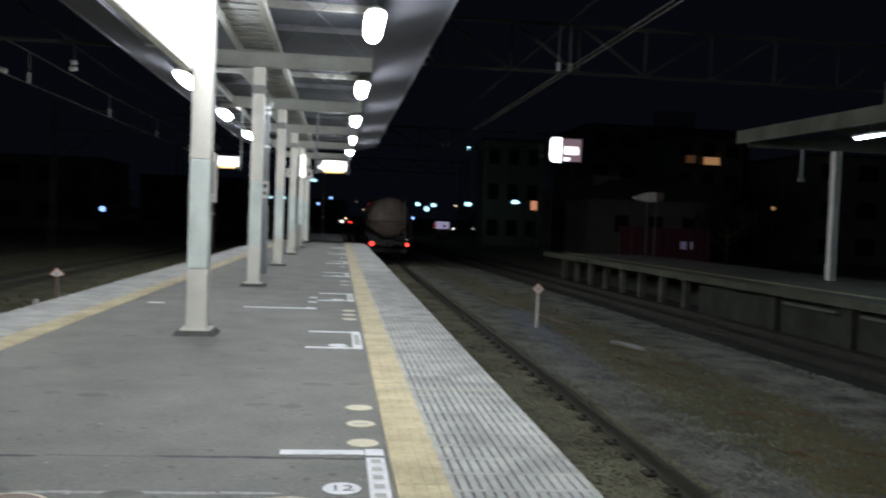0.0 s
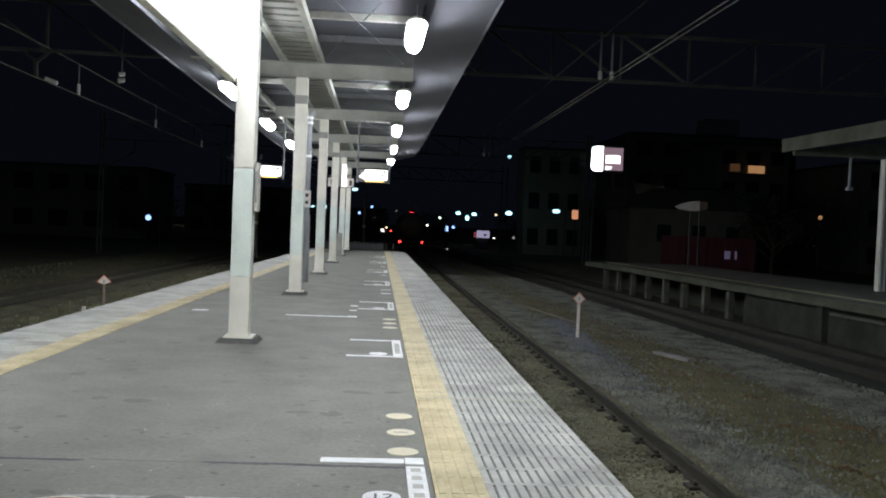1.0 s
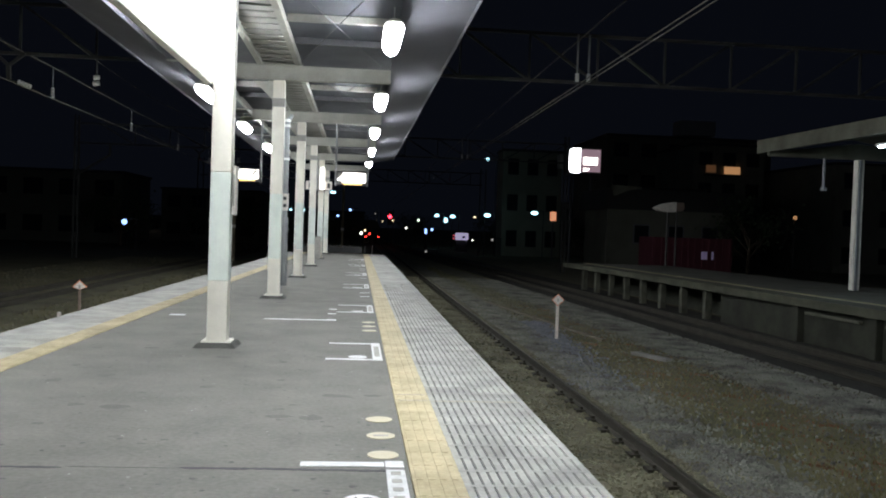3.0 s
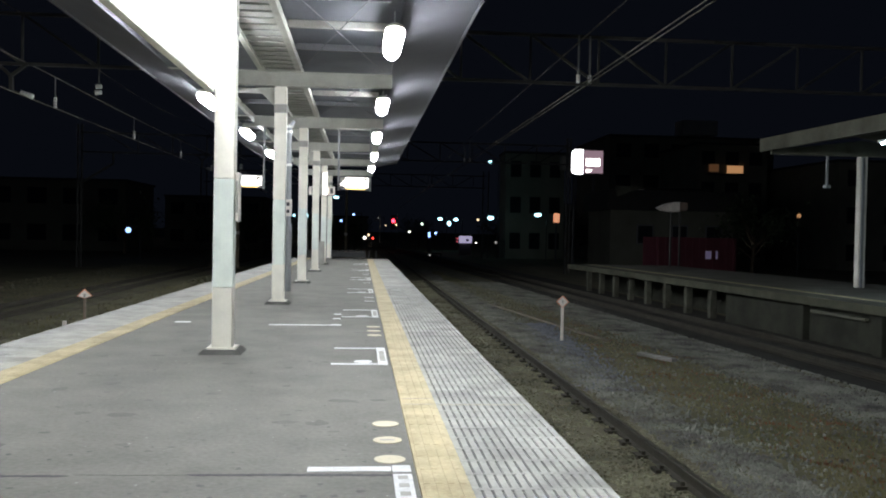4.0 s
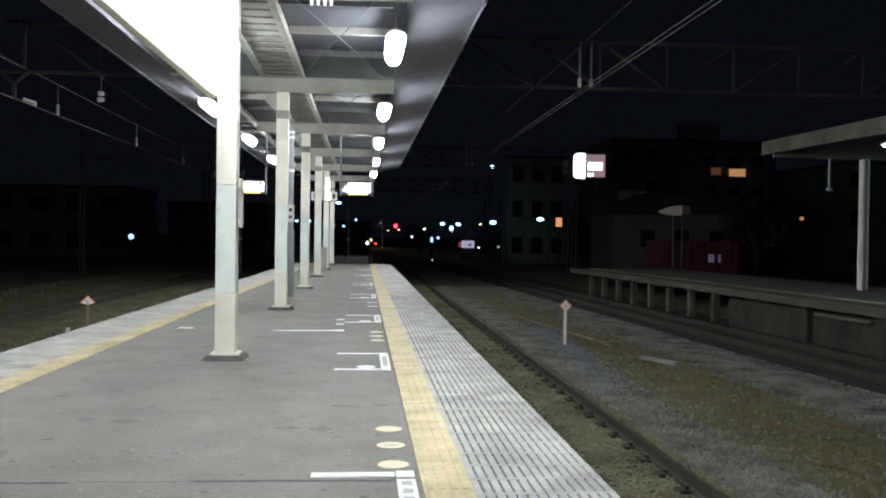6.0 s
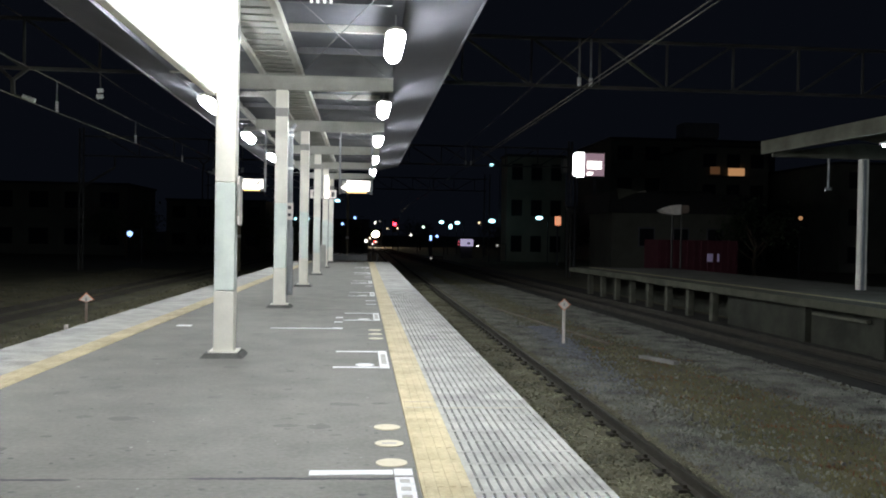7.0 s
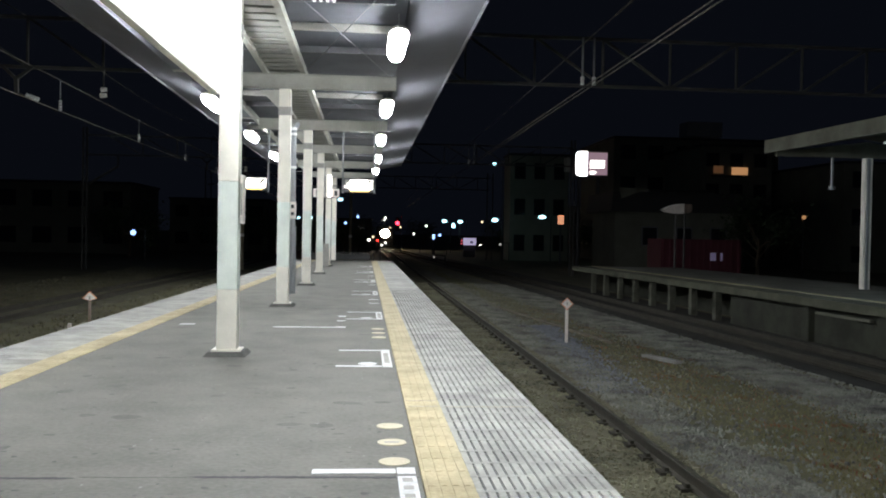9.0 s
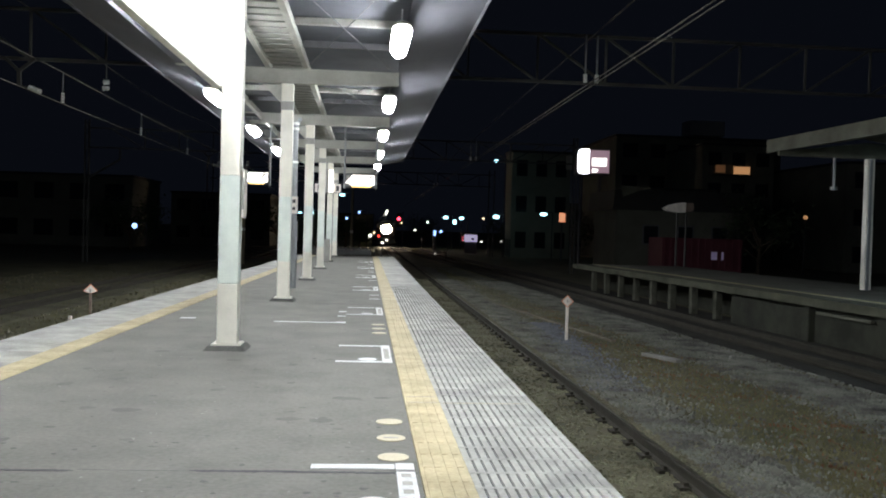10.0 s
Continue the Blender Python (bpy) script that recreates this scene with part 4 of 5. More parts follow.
# low cluster of lamps beside the line
ob = empty("trackside_lamps", "low dark rack beside the line with three small lit lamps", "lamp", pose(0.95, 108, GROUND_Z))
bm = bmesh.new()
for x in (-0.5, 0.45):
    rod(bm, (x, 0, 0), (x, 0, 1.75), 0.05, 8)
part("post", bm, DARKSTEEL, ob)
part("crossbar", B(-0.62, 0.66, -0.05, 0.05, 1.55, 1.66), DARKSTEEL, ob)
for x, z, r, m, text in ((-0.45, 1.74, 0.20, L_WHITE, "glowing white lamp"), (0.03, 2.10, 0.13, L_WARM, "glowing warm lamp"), (0.59, 1.69, 0.12, TAILRED, "glowing red lamp")):
    part("lamp_stem", B(x - 0.03, x + 0.03, -0.03, 0.03, 1.6, z), DARKSTEEL, ob)
    bm = bmesh.new(); bmesh.ops.create_uvsphere(bm, u_segments=12, v_segments=8, radius=r, matrix=Matrix.Translation((x, -0.1, z))); part("lamp", bm, m, ob, text)

ob = empty("railway_signal", "dark signal post showing a red light", "signal", pose(4.75, 115, GROUND_Z))
bm = bmesh.new(); rod(bm, (0, 0, 0), (0, 0, 5.0), 0.07, 8); part("post", bm, DARKSTEEL, ob)
bm = B(-0.8, -0.2, 0.0, 0.2, 2.9, 4.7); bevelled(bm, 0.05, 2); part("head", bm, FRAMEBLACK, ob)
part("bracket", B(-0.3, 0.0, 0.05, 0.12, 3.5, 3.6), DARKSTEEL, ob)
bm = bmesh.new(); rod(bm, (-0.5, -0.06, 3.97), (-0.5, 0.02, 3.97), 0.24, 16); part("red_lens", bm, SIGRED, ob, "glowing red lens")
bm = bmesh.new(); rod(bm, (-0.1, -0.06, 3.45), (-0.1, 0.0, 3.45), 0.11, 12); part("small_lens", bm, L_WARM, ob)
bm = B(-0.2, 0.0, 0.0, 0.12, 3.3, 3.6); part("small_head", bm, FRAMEBLACK, ob)


ob = empty("curve_mast", "pale mast with slanting arms beside the curve", "mast", pose(4.5, 205, GROUND_Z))
bm = bmesh.new(); rod(bm, (0, 0, 0), (0, 0, 6.6), 0.16, 10, 0.12); part("pole", bm, PAINT, ob)
bm = bmesh.new(); bar(bm, (-1.3, 0, 5.0), (0, 0, 6.3), 0.16, 0.16); bar(bm, (-1.6, 0, 4.95), (0.3, 0, 4.95), 0.14, 0.14); part("arm", bm, PAINT, ob)


# ---------------------------------------------------------------- buildings behind
def building(x0, x1, y0, y1, top, mat, label, floors=3, cols=4, lit=()):
    ob = empty("building", label, "building", pose((x0 + x1) / 2, y0, GROUND_Z - 0.3), group="dark buildings")
    w, d, h = (x1 - x0) / 2, y1 - y0, top - GROUND_Z + 0.3
    part("wall", B(-w, w, 0, d, 0, h), mat, ob)
    part("roof", B(-w - 0.15, w + 0.15, -0.15, d + 0.15, h + 0.002, h + 0.22), ROOFDARK, ob)
    fh = h / floors
    for f in range(floors):
        for c in range(cols):
            cx = -w + (c + 0.5) * 2 * w / cols
            ww = w / cols * 0.55
            win = part("window", B(cx - ww, cx + ww, -0.06, -0.003, f * fh + fh * 0.35, f * fh + fh * 0.8), ROOFDARK, ob)
            part("pane", B(cx - ww + 0.06, cx + ww - 0.06, -0.075, -0.062, f * fh + fh * 0.35 + 0.06, f * fh + fh * 0.8 - 0.06), L_WIN if (f, c) in lit else GLASSY, win)
    return ob


building(15.0, 21.2, 90, 94, 9.8, WALLGREY, "grey three-storey building dim in the night", 3, 3)
building(26, 44, 90, 104, 11.9, WALLDARK, "dark tall building behind the station", 4, 6)
building(22, 27, 66, 78, 5.0, WALLDARK, "dark low house behind the opposite platform", 2, 4)
building(31.5, 38.5, 80, 90, 10.2, WALLDARK, "dark house with two lit orange windows", 4, 3)
ob = empty("lit_gallery", "orange lit windows high on a dark house", "window", pose(34.3, 79.8, 7.95))
part("pane", B(-1.63, -0.68, -0.05, 0.0, -0.3, 0.42), L_WIN_DIM, ob); part("pane", B(0.14, 1.72, -0.05, 0.0, -0.40, 0.32), L_WIN, ob, "brighter orange pane")
part("sill", B(-1.8, 1.9, -0.1, 0.18, -0.6, -0.45), ROOFDARK, ob)
ob = empty("wall_lamp", "small orange lamp on a dark post", "lamp", pose(31.3, 60, GROUND_Z))
bm = bmesh.new(); bmesh.ops.create_uvsphere(bm, u_segments=8, v_segments=6, radius=0.16, matrix=Matrix.Translation((0, -0.1, 4.25))); part("bulb", bm, L_WIN, ob); part("post", B(-0.05, 0.05, 0, 0.1, 0, 4.4), FRAMEBLACK, ob)
building(40, 60, 70, 84, 8.0, WALLDARK, "dark house block behind the station", 3, 6)
building(-52, -24, 92, 104, 6.0, WALLDARK, "dark low building beyond the yard", 2, 8)
building(-24, -12, 110, 122, 5.2, WALLDARK, "dark house beyond the yard", 2, 4)
building(22, 34, 118, 130, 5.5, WALLDARK, "dark house far beyond the tracks", 2, 4)
ob = empty("water_tank", "pale panelled water tank on a roof", "water tank", pose(36, 90.5, 11.9))
bm = B(-1.95, 1.95, 0, 2.4, 0.45, 2.05); bevelled(bm, 0.08, 2); part("tank", bm, STEEL, ob)
for x in (-1.6, 0, 1.6):
    for y in (0.3, 2.1):
        part("leg", B(x - 0.1, x + 0.1, y - 0.1, y + 0.1, 0, 0.46), STEEL, ob)
for x in (-0.65, 0.65):
    part("rib", B(x - 0.03, x + 0.03, -0.04, 0.0, 0.5, 2.0), STEEL, ob)

ob = empty("tower_sign", "lit box sign on a pole, white face and pink face", "sign", pose(18.35, 70, GROUND_Z))
bm = bmesh.new(); slab(bm, [(-1.32, -0.02, 7.85), (-1.20, -0.02, 7.60), (-0.85, -0.02, 7.52), (-0.34, -0.02, 7.55), (-0.34, -0.02, 9.58), (-1.05, -0.02, 9.56), (-1.26, -0.02, 9.40), (-1.32, -0.02, 9.0)], (0, 0.02, 0)); part("white_face", bm, KANBAN, ob, "brilliant white glowing face", at=pose(0, 0, 0))
part("pink_face", B(-0.28, 1.32, -0.02, 0.0, 7.65, 9.50), L_PINK, ob, "pink glowing face")
part("inner_panel", B(-0.12, 1.08, -0.03, -0.0205, 8.22, 8.86), BOARD, ob, "white lettered panel")
bm = bmesh.new(); slab(bm, [(-0.10, -0.03, 7.68), (0.30, -0.03, 7.72), (0.42, -0.03, 7.95), (-0.10, -0.03, 7.98)], (0, 0.009, 0)); part("lower_panel", bm, BOARD, ob, "small white panel")
part("case", B(-1.36, 1.36, 0.005, 1.2, 7.5, 9.62), DARKSTEEL, ob)
part("side_box", B(-2.1, -1.6, 0.1, 0.8, 7.9, 9.0), PAINT_GREY, ob); part("side_arm", B(-1.6, -1.36, 0.3, 0.5, 8.3, 8.45), DARKSTEEL, ob)
for x in (-0.9, 0.7):
    bm = bmesh.new(); rod(bm, (x, 0.6, 0), (x, 0.6, 7.55), 0.14, 8); part("leg", bm, DARKSTEEL, ob)
ob = empty("lit_poster", "small orange-pink lit sign on a wall", "sign", pose(18.17, 80, 2.97))
bm = B(-0.28, 0.28, -0.05, 0.05, -0.42, 0.42); bevelled(bm, 0.08, 2); part("face", bm, L_POSTER, ob); part("post", B(-0.07, 0.07, 0.06, 0.18, -4.2, 0.4), DARKSTEEL, ob)

# behind the opposite platform
ob = empty("red_container", "long dull red metal wall behind the opposite platform", "container", pose(17.8, 48, GROUND_Z))
part("body", B(-1.1, 3.6, 0, 2.4, 0.1, 2.55), REDWALL, ob)
for k in range(12):
    x = -0.95 + k * 0.40
    part("rib", B(x - 0.05, x + 0.05, -0.05, 0.0, 0.15, 2.5), REDWALL, ob)
part("skid", B(-1.0, 3.5, 0.1, 2.3, 0, 0.098), FRAMEBLACK, ob)
part("pale_patch", B(1.75, 2.1, -0.06, -0.052, 1.35, 1.8), L_DIMLILAC, ob, "small dim lit sign")
part("pale_patch", B(2.35, 2.48, -0.06, -0.052, 1.35, 1.8), L_DIMLILAC, ob, "small dim lit sign")
ob = empty("platform_mirror", "cream pointed cover on two posts on the opposite platform", "shelter", pose(14.7, 40, 0))
bm = bmesh.new(); slab(bm, [(-0.80, -0.3, 2.78), (-0.60, -0.3, 2.66), (-0.10, -0.3, 2.58), (0.20, -0.3, 2.60), (0.20, -0.3, 3.06), (-0.05, -0.3, 3.05), (-0.45, -0.3, 2.95)], (0, 0.6, 0)); bevelled(bm, 0.02, 1); part("cover", bm, SIGNWHITE, ob, "cream pointed cover")
bm = bmesh.new(); slab(bm, [(0.205, -0.28, 2.62), (0.52, -0.28, 2.66), (0.60, -0.28, 2.80), (0.56, -0.28, 3.04), (0.205, -0.28, 3.05)], (0, 0.55, 0)); part("end_cap", bm, COVER, ob, "dull brown end")
for x in (-0.12, 0.32):
    bm = bmesh.new(); rod(bm, (x, 0, 0), (x, 0, 2.64), 0.05, 8); part("post", bm, GANTRY, ob)
ob = empty("tiled_house", "dark house with a pale gable behind the opposite platform", "house", pose(22, 60, GROUND_Z - 0.2))
part("wall", B(-4.5, 4.5, 0, 6, 0, 4.6), WALLDARK, ob)
bm = bmesh.new(); slab(bm, [(-4.9, -0.4, 4.6), (-4.75, -0.4, 6.0), (4.75, -0.4, 6.0), (4.9, -0.4, 4.6)], (0, 6.8, 0)); part("roof", bm, ROOFDARK, ob)
bm = bmesh.new(); slab(bm, [(-4.4, -0.46, 6.3), (-2.2, -0.46, 6.2), (-3.2, -0.46, 5.9), (-4.2, -0.46, 5.5)], (0, 0.05, 0)); part("gable_sheet", bm, OLDBEAM, ob, "pale sheet on the gable")
for x in (-2, 0.5, 3):
    w = part("window", B(x - 0.6, x + 0.6, -0.06, -0.003, 2.2, 3.6), DARKSTEEL, ob); part("pane", B(x - 0.5, x + 0.5, -0.08, -0.062, 2.3, 3.5), GLASSY, w)
# ---------------------------------------------------------------- trees beside the line
def tree(x, y, h, r, seed):
    rnd = random.Random(seed)
    ob = empty("tree", "dark leafy tree beside the line at night", "tree", pose(x, y, GROUND_Z - 0.2), group="trees")
    bm = bmesh.new()
    rod(bm, (0, 0, 0), (0.1, 0, h * 0.55), 0.16, 8, 0.09)
    tips = []
    for k in range(9):
        a = rnd.uniform(0, 6.28)
        z0 = h * rnd.uniform(0.25, 0.55)
        tip = Vector((math.cos(a) * r * rnd.uniform(0.4, 0.85), math.sin(a) * r * rnd.uniform(0.4, 0.85), h * rnd.uniform(0.45, 0.95)))
        rod(bm, (0, 0, z0), tip, 0.06, 6, 0.02)
        tips.append(tip)
    part("trunk", bm, BARK, ob)
    vs, fs = [], []
    for tip in tips:
        for k in range(170):
            p = tip + Vector((rnd.gauss(0, 0.36), rnd.gauss(0, 0.36), rnd.gauss(0, 0.30))) * r * 0.62
            p.z = max(p.z, 0.25)
            u = Vector((rnd.uniform(-1, 1), rnd.uniform(-1, 1), rnd.uniform(-1, 1))).normalized()
            v = u.orthogonal().normalized()
            s = rnd.uniform(0.09, 0.19)
            i = len(vs)
            vs += [p + u * s, p + v * s * 0.55, p - u * s, p - v * s * 0.55]
            fs.append((i, i + 1, i + 2, i + 3))
    me = bpy.data.meshes.new("crown")
    me.from_pydata(vs, [], fs)
    me.materials.append(LEAF)
    c = new("crown", me)
    c.parent = ob
    c["kind"] = "stuff"


# Trees left of the curve are added to screen the trains.
for i, (x, y, h, r) in enumerate(((-2.6, 112, 3.6, 2.6), (-0.9, 118, 2.9, 1.7), (-6, 106, 4.2, 3.0), (-10, 100, 4.5, 3.2), (-15, 96, 4.6, 3.4), (18, 112, 4.2, 3.0), (24, 100, 5, 3.2), (27, 58, 5.2, 3.0), (10, 150, 4.5, 3.2), (-1.5, 134, 4.6, 3.0), (-22, 84, 4.6, 3.2))):
    tree(x, y, h, r, 40 + i)
# Added solid block that keeps the headlights hidden until the train clears it.
building(-8.5, 0.92, 124, 131, 3.3, WALLDARK, "dark hut added beside the curve to hide the trains", 1, 3)


# ---------------------------------------------------------------- trains
def bogie(parent, y):
    part("bogie_frame", B(-1.05, 1.05, y - 1.15, y + 1.15, 0.38, 0.62), FRAMEBLACK, parent)
    for dy in (-0.9, 0.9):
        bm = bmesh.new()
        for s in (-1, 1):
            rod(bm, (s * 0.50, y + dy, 0.43), (s * 0.63, y + dy, 0.43), 0.43, 20)
        rod(bm, (-0.6, y + dy, 0.43), (0.6, y + dy, 0.43), 0.07, 8)
        part("wheelset", bm, RAIL, parent, "steel wheelset")


def tank_wagon():
    ob = empty("tank_wagon", "brown freight tank wagon, last of a departing train, tail lamps lit", "train", pose(TRACK, 47, RAILTOP_Z))
    bm = bmesh.new()
    R, zc = 1.13, 2.28
    prof = [(0.05, 0.0), (0.10, 0.5), (0.22, 0.85), (0.40, 1.03), (0.62, R), (11.6, R), (11.85, 1.03), (12.05, 0.85), (12.15, 0.5), (12.2, 0.0)]
    n = 40
    rings = [[bm.verts.new((max(r, 0.001) * math.cos(6.28319 * k / n), y, zc + max(r, 0.001) * math.sin(6.28319 * k / n))) for k in range(n)] for y, r in prof]
    for a, b in zip(rings, rings[1:]):
        for k in range(n):
            bm.faces.new((a[k], a[(k + 1) % n], b[(k + 1) % n], b[k]))
    for f in bm.faces:
        f.smooth = True
    part("tank", bm, TANK, ob)
    for y in (3.0, 9.2):
        bm = bmesh.new(); rod(bm, (0, y - 0.05, zc), (0, y + 0.05, zc), R + 0.015, 40); part("band", bm, FRAMEBLACK, ob)
    bm = B(-1.1, 1.1, -0.35, -0.2, 0.86, 1.04); bevelled(bm, 0.02, 1); part("end_beam", bm, OLDCOPING, ob, "dull pale end beam")
    bm = B(-0.25, 0.25, -0.2, 12.6, 0.85, 1.1); box(bm, -1.1, -0.95, -0.2, 12.6, 0.9, 1.05); box(bm, 0.95, 1.1, -0.2, 12.6, 0.9, 1.05); box(bm, -1.0, 1.0, 1.6, 2.4, 0.7, 1.35); box(bm, -1.0, 1.0, 9.8, 10.6, 0.7, 1.35)
    part("underframe", bm, FRAMEBLACK, ob)
    bogie(ob, 2.0); bogie(ob, 10.2)
    bm = B(-0.13, 0.13, -0.75, -0.36, 0.72, 1.0); bevelled(bm, 0.04, 2); part("coupler", bm, FRAMEBLACK, ob)
    for s in (-1, 1):
        lamp = part("tail_lamp_case", B(s * 0.945 - 0.13, s * 0.945 + 0.13, -0.46, -0.36, 0.76, 1.02), FRAMEBLACK, ob)
        bm = bmesh.new(); rod(bm, (s * 0.945, -0.49, 0.89), (s * 0.945, -0.462, 0.89), 0.115 if s < 0 else 0.095, 16); part("lens", bm, TAILRED, lamp, "glowing red lens")
        bm = B(s * 1.12 - 0.02, s * 1.12 + 0.02, -0.3, -0.26, 1.1, 2.1); part("handrail", bm, FRAMEBLACK, ob)
    part("handrail", B(-1.14, 1.14, -0.3, -0.26, 2.08, 2.12), FRAMEBLACK, ob)
    bm = bmesh.new()
    for x in (0.45, 0.8):
        box(bm, x - 0.02, x + 0.02, -0.06, -0.02, 1.1, 3.3)
    for k in range(8):
        box(bm, 0.45, 0.8, -0.06, -0.03, 1.25 + k * 0.27, 1.28 + k * 0.27)
    part("ladder", bm, TANK, ob)
    part("number_plate_bar", B(-0.35, 0.1, -0.04, -0.02, 2.62, 2.74), OLDBEAM, ob, "pale plate on the tank end")
    return ob


def railcar():
    """Front at y = 0, facing the observer; body runs to +y."""
    ob = empty("train", "commuter train with a near-black body approaching, headlights lit", "train", pose(TRACK, 150, RAILTOP_Z))
    # Body is coloured near black for the dark, so only its lamps show.
    bm = B(-1.4, 1.4, 0.25, 19.5, 1.0, 3.55); bevelled(bm, 0.16, 3); part("body", bm, TRAINBODY, ob)
    bm = B(-1.38, 1.38, 0.0, 0.5, 1.02, 3.50); bevelled(bm, 0.2, 3); part("cab_front", bm, TRAINBODY, ob)
    for x0, x1 in ((-1.12, -0.42), (-0.34, 0.34), (0.42, 1.12)):
        bm = B(x0, x1, -0.02, 0.03, 2.70, 3.20); bevelled(bm, 0.02, 1); part("windscreen", bm, GLASSY, ob)
    part("blind", B(-0.5, 0.5, -0.03, 0.03, 3.28, 3.44), GLASSY, ob, "dark destination blind")
    part("skirt", B(-1.3, 1.3, 0.1, 0.5, 0.35, 0.998), FRAMEBLACK, ob)
    for s in (-1, 1):
        # Headlight discs are oversized so their shape includes the glare.
        ring = bmesh.new(); rod(ring, (s * 0.10, -0.06 - 0.01 * s, 2.38), (s * 0.10, 0.04, 2.38), 0.66, 28)
        case = part("headlight_case", ring, DARKSTEEL, ob)
        bm = bmesh.new(); rod(bm, (s * 0.10, -0.085 - 0.01 * s, 2.38), (s * 0.10, -0.072 - 0.01 * s, 2.38), 0.63, 32); part("lens", bm, HEADLIGHT, case, "warm headlight disc, widened to include its glare")
        # Glowing discs on the front stand in for headlight glints on the rails.
        bm = bmesh.new(); rod(bm, (s * 0.30 - 0.2, -0.1, 0.62 + 0.2 * s), (s * 0.30 - 0.2, 0.09, 0.62 + 0.2 * s), 0.17, 16); part("fog_lamp", bm, L_WHITE, ob)
        for k in range(6):
            y = 2.0 + 2.9 * k
            w = part("window", B(s * 1.4 - 0.02, s * 1.4 + 0.02, y, y + 1.6, 2.0, 2.95), GLASSY, ob)
    for y in (3.0, 16.5):
        bogie(ob, y)
    bm = B(-0.9, 0.9, 5.0, 13.5, 0.35, 0.99); part("equipment", bm, FRAMEBLACK, ob)
    bm = bmesh.new(); bar(bm, (-0.5, 4.4, 3.6), (-0.5, 5.2, 4.3), 0.05, 0.05); bar(bm, (0.5, 4.4, 3.6), (0.5, 5.2, 4.3), 0.05, 0.05); bar(bm, (-0.7, 4.6, 4.75), (0.7, 4.6, 4.75), 0.06, 0.05); bar(bm, (-0.5, 5.2, 4.3), (-0.3, 4.6, 4.75), 0.05, 0.05); bar(bm, (0.5, 5.2, 4.3), (0.3, 4.6, 4.75), 0.05, 0.05)
    part("pantograph", bm, DARKSTEEL, ob)
    # Glowing blob on an added stem, for the bright spot above the roof.
    bm = bmesh.new(); rod(bm, (0, 0.3, 3.5), (0, 0.3, 4.5), 0.04, 6); part("lamp_stem", bm, DARKSTEEL, ob)
    bm = bmesh.new(); bmesh.ops.create_uvsphere(bm, u_segments=12, v_segments=8, radius=0.5, matrix=Matrix.Translation((-0.02, 0.25, 4.78)) @ Matrix.Rotation(math.radians(20), 4, "Y") @ Matrix.Diagonal((0.34, 0.3, 0.8, 1))); part("roof_lamp", bm, L_WHITE, ob, "upright white glow above the roof")
    part("roof_box", B(-0.8, 0.8, 7, 10, 3.552, 3.85), TRAINBODY, ob)
    return ob


freight = tank_wagon()
coming = railcar()

# ---------------------------------------------------------------- loose stones and weeds
def scatter(name, label, n, mat, spot, size, seed, weed=False):
    rnd = random.Random(seed)
    vs, fs = [], []
    for _ in range(n):
        x, y, z = spot(rnd)
        i = len(vs)
        if weed:
            for _k in range(3):
                i = len(vs)
                a = rnd.uniform(0, 6.28)
                h = size * rnd.uniform(0.5, 1.6)
                dx, dy = math.cos(a), math.sin(a)
                w = 0.008
                vs += [(x - dy * w, y + dx * w, z), (x + dy * w, y - dx * w, z), (x + dx * h * 0.5, y + dy * h * 0.5, z + h)]
                fs.append((i, i + 1, i + 2))
            continue
        s = size * rnd.uniform(0.6, 1.4)
        ring = [(math.cos(k * 1.2566 + rnd.uniform(-0.4, 0.4)) * s * rnd.uniform(0.7, 1.2), math.sin(k * 1.2566) * s * rnd.uniform(0.7, 1.2)) for k in range(5)]
        q = rnd.uniform(0.45, 0.8)
        h = s * rnd.uniform(0.5, 1.0)
        vs += [(x + a, y + b, z - 0.01) for a, b in ring] + [(x + a * q, y + b * q, z + h) for a, b in ring]
        fs += [(i + k, i + (k + 1) % 5, i + 5 + (k + 1) % 5, i + 5 + k) for k in range(5)] + [tuple(i + 5 + k for k in range(5))]
    me = bpy.data.meshes.new(name)
    me.from_pydata(vs, [], fs)
    me.materials.append(mat)
    return tagged(new(name, me), label, "weeds" if weed else "gravel", kind="stuff")


def near(rnd, a, b):
    """More of them close by."""
    return a + (b - a) * rnd.random() ** 1.8


def on_main(rnd):
    y = near(rnd, 5, 45)
    return TRACK + rnd.uniform(-1.45, 1.5), y, RAILTOP_Z - 0.17


def shoulder(rnd):
    y = near(rnd, 5, 45)
    u = rnd.random()
    x = TRACK + 0.95 + abs(rnd.gauss(0, 0.6)) if u < 0.62 else rnd.uniform(6.9, 8.3) if u < 0.92 else rnd.uniform(5.0, 7.6)
    return x, y, max(GROUND_Z, RAILTOP_Z - 0.17 - max(0, x - TRACK - 1.8) * 0.2) + 0.012


def blue_patch(rnd):
    y = rnd.uniform(13.8, 24.5)
    return 4.25 + (y - 15.5) * 0.08 + rnd.gauss(0, 0.27), y, GROUND_Z + 0.02


def far_strip(rnd):
    y = near(rnd, 9, 45)
    return right_edge_far(y) - max(2.72, rnd.gauss(3.55, 0.48)), y, GROUND_Z + 0.02


def mid_strip(rnd):
    y = near(rnd, 8, 60)
    return 5.0 + 2.8 * rnd.random() - 0.01 * y, y, GROUND_Z


def leaf_patch(rnd):
    y = near(rnd, 8, 30)
    x = 5.3 + 2.4 * rnd.random() - 0.01 * y
    x += 0.25 * math.sin(x * 7 + y * 1.7)
    return x, y + 0.3 * math.sin(y * 3), GROUND_Z


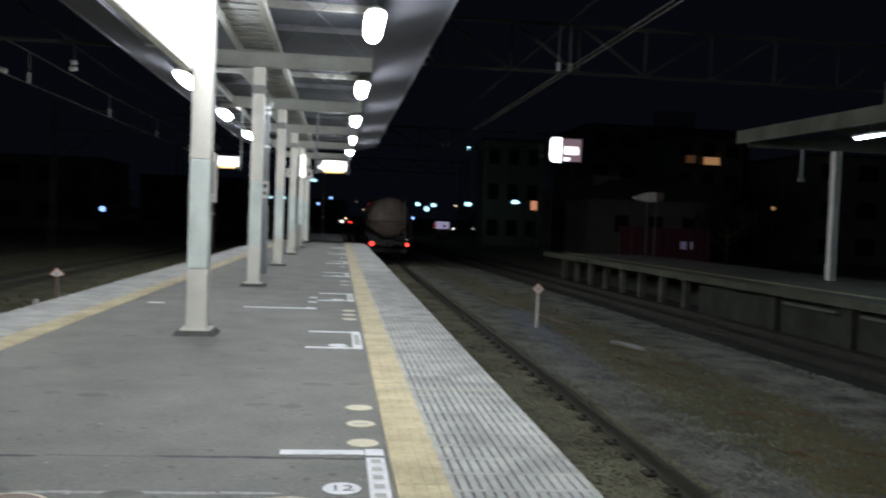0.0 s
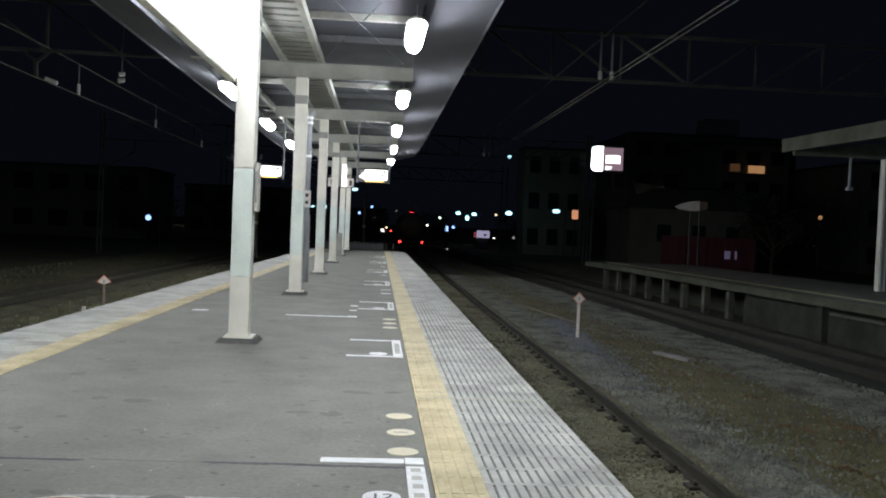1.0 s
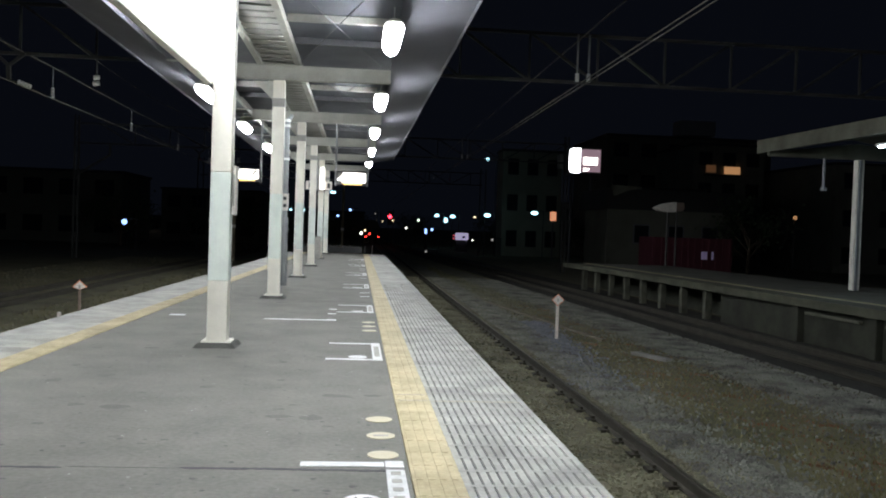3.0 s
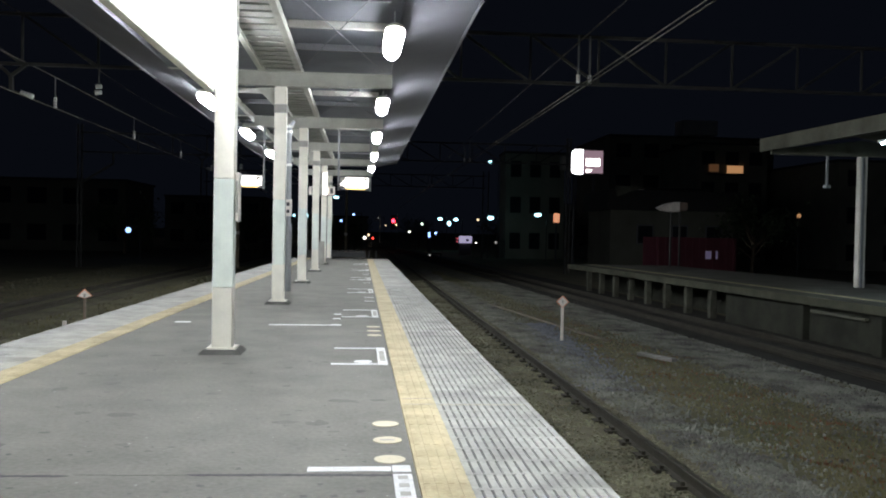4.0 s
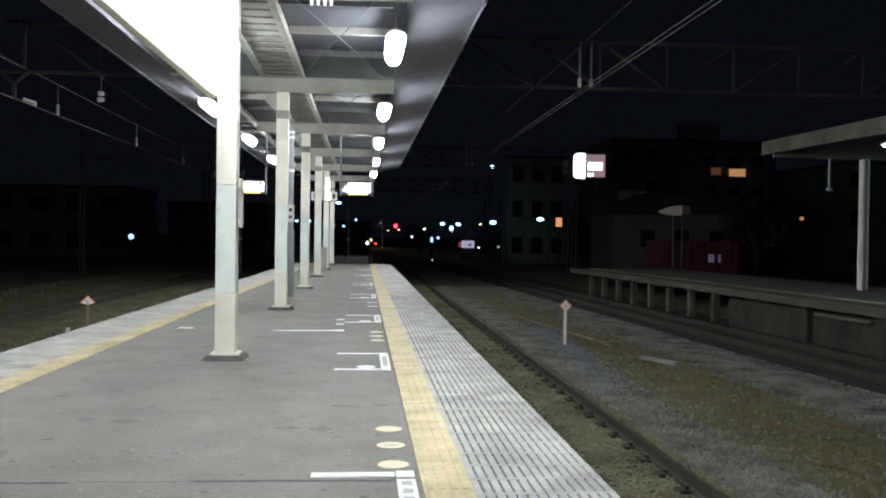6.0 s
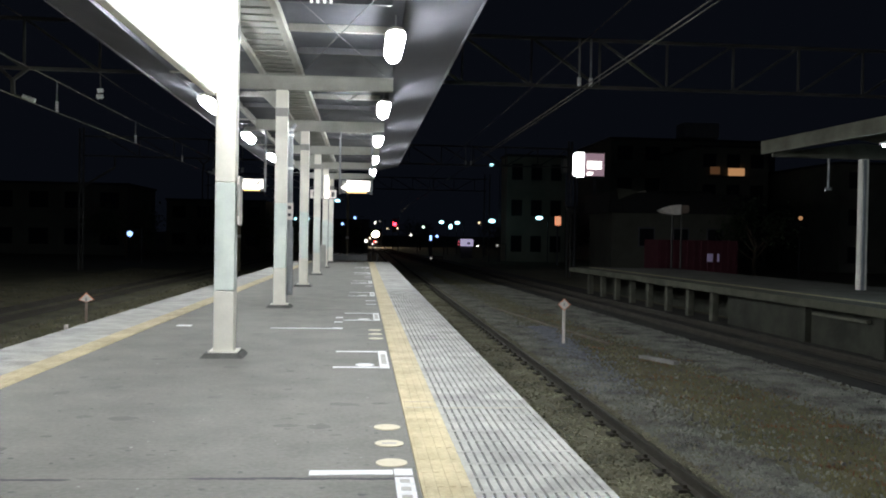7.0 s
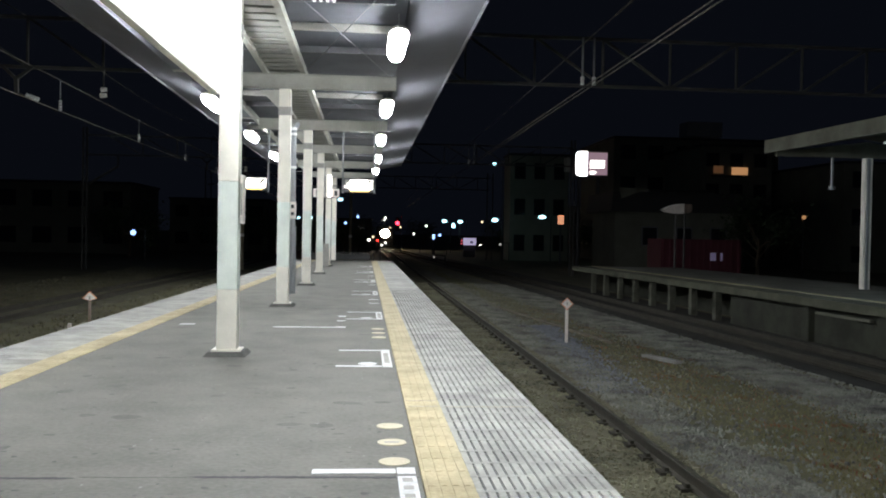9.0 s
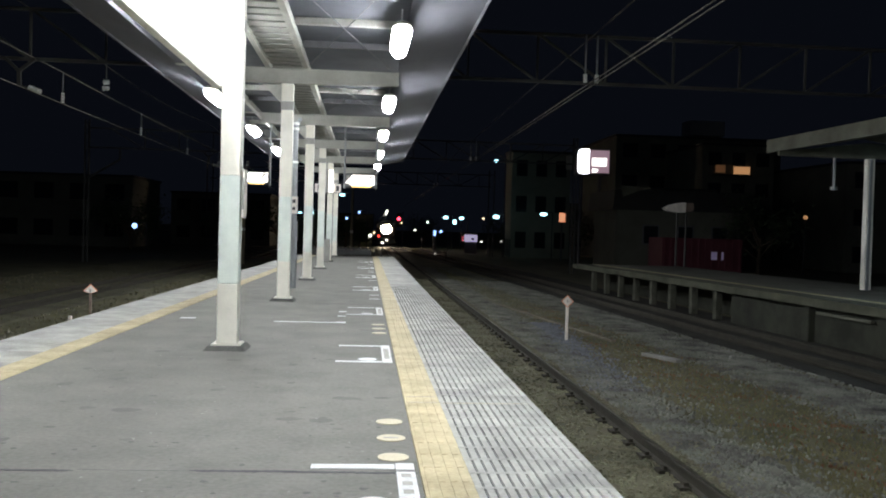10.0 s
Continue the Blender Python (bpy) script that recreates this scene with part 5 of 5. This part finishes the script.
def left_yard(rnd):
    y = near(rnd, 11, 60)
    return left_edge(y) - rnd.uniform(0.4, 12), y, GROUND_Z


scatter("ballast_stones", "grey-brown ballast stones between the rails", 22000, STONE_MAIN, on_main, 0.024, 1)
scatter("shoulder_stones", "grey stones scattered beside the track", 24000, STONE_GREY, shoulder, 0.021, 2)
scatter("fresh_stones", "patch of fresh bluish ballast stones", 2600, STONE_BLUE, blue_patch, 0.03, 3)
scatter("far_stones", "grey stones before the opposite platform", 19000, STONE_GREY, far_strip, 0.021, 4)
scatter("dry_weeds", "dry brown weeds between the tracks", 12000, WEED, mid_strip, 0.032, 5, True)
scatter("fallen_leaves", "rust-brown fallen leaves and dead weeds between the tracks", 2600, DEADLEAF, leaf_patch, 0.03, 8, True)
scatter("yard_weeds", "dark weeds over the yard", 6000, WEED, left_yard, 0.08, 6, True)
scatter("yard_stones", "dark stones over the yard", 7000, STONE, left_yard, 0.035, 7)

# ---------------------------------------------------------------- pieces of the platform surface
yb = yellow_mesh()
plain_bm = B(-0.398, 0.398, -0.396, 0.396, -0.02, 0.0)
plain = mesh("edge_slab", plain_bm, SLAB)
tile_bed, tile_rib = ribbed_tile(), rib_mesh()
k = 0
y = 3.2
while y < 34:
    share("tactile_block", yb, floor, pose(0.4975, y, 0))
    y += 0.3
y = 7.2
while y < 34:
    share("tactile_block", yb, floor, pose(left_edge(y) + 0.87, y, 0, 0, 0, -1.1))
    y += 0.3
bm = B(0.355, 0.640, 33.9, END - 0.02, -0.02, 0.004)
part("yellow_strip", bm, YELLOW, floor, "yellow warning strip far along the platform")
bm = bmesh.new()
slab(bm, [(left_edge(34) + 0.72, 34, -0.02), (left_edge(34) + 1.018, 34, -0.02), (left_edge(END) + 1.018, END - 0.02, -0.02), (left_edge(END) + 0.72, END - 0.02, -0.02)], (0, 0, 0.024))
part("yellow_strip", bm, YELLOW, floor, "yellow warning strip far along the platform")
y = 3.4
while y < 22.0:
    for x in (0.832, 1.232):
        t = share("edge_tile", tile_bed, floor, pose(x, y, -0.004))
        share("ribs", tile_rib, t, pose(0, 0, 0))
    y += 0.3
while y < END - 0.4:
    share("edge_slab", plain, floor, pose(1.031, y + 0.25, 0.002))
    y += 0.8
y = 5.6
while y < 10.6:
    for x in (0.165, 0.565):
        t = share("edge_tile", tile_bed, floor, pose(left_edge(y) + x - 0.04, y, -0.004, 0, 0, -1.1))
        share("ribs", tile_rib, t, pose(0, 0, 0))
    y += 0.3
while y < END - 0.4:
    share("edge_slab", plain, floor, pose(left_edge(y) + 0.33, y + 0.2, 0.002, 0, 0, -1.1))
    y += 0.8


def along(y, shift=0.0):
    x = TRACK + bend(y) + shift
    slope = math.degrees(math.atan(-2 * max(0.0, y - 116) / 380.0))
    return pose(x, y, RAILTOP_Z, 0, 0, -slope)


def motions():
    rows = []
    for i in range(21):
        t = i * 0.5
        y, left = 47.0, 27.8 * t
        while left > 0:
            step = min(left, 1.0)
            y += step * math.cos(math.atan(2 * max(0.0, y - 116) / 380.0))
            left -= step
        rows.append((t, along(y)))
    walk(freight, rows)
    rows = []
    for i in range(21):
        t = i * 0.5
        y, left = 124.5, 19.0 * (10 - t) - 0.55 * (10 - t) * max(0.0, t - 6.5) * 0.3
        while left > 0:
            step = min(left, 1.0)
            slope = (branch(y + 0.5) - branch(y - 0.5))
            y += step / math.hypot(1.0, slope)
            left -= step
        slope = branch(y + 1.0) - branch(y - 1.0)
        rows.append((t, pose(branch(y), y, RAILTOP_Z, 0, 0, -math.degrees(math.atan2(slope, 2.0)))))
    walk(coming, rows)


motions()
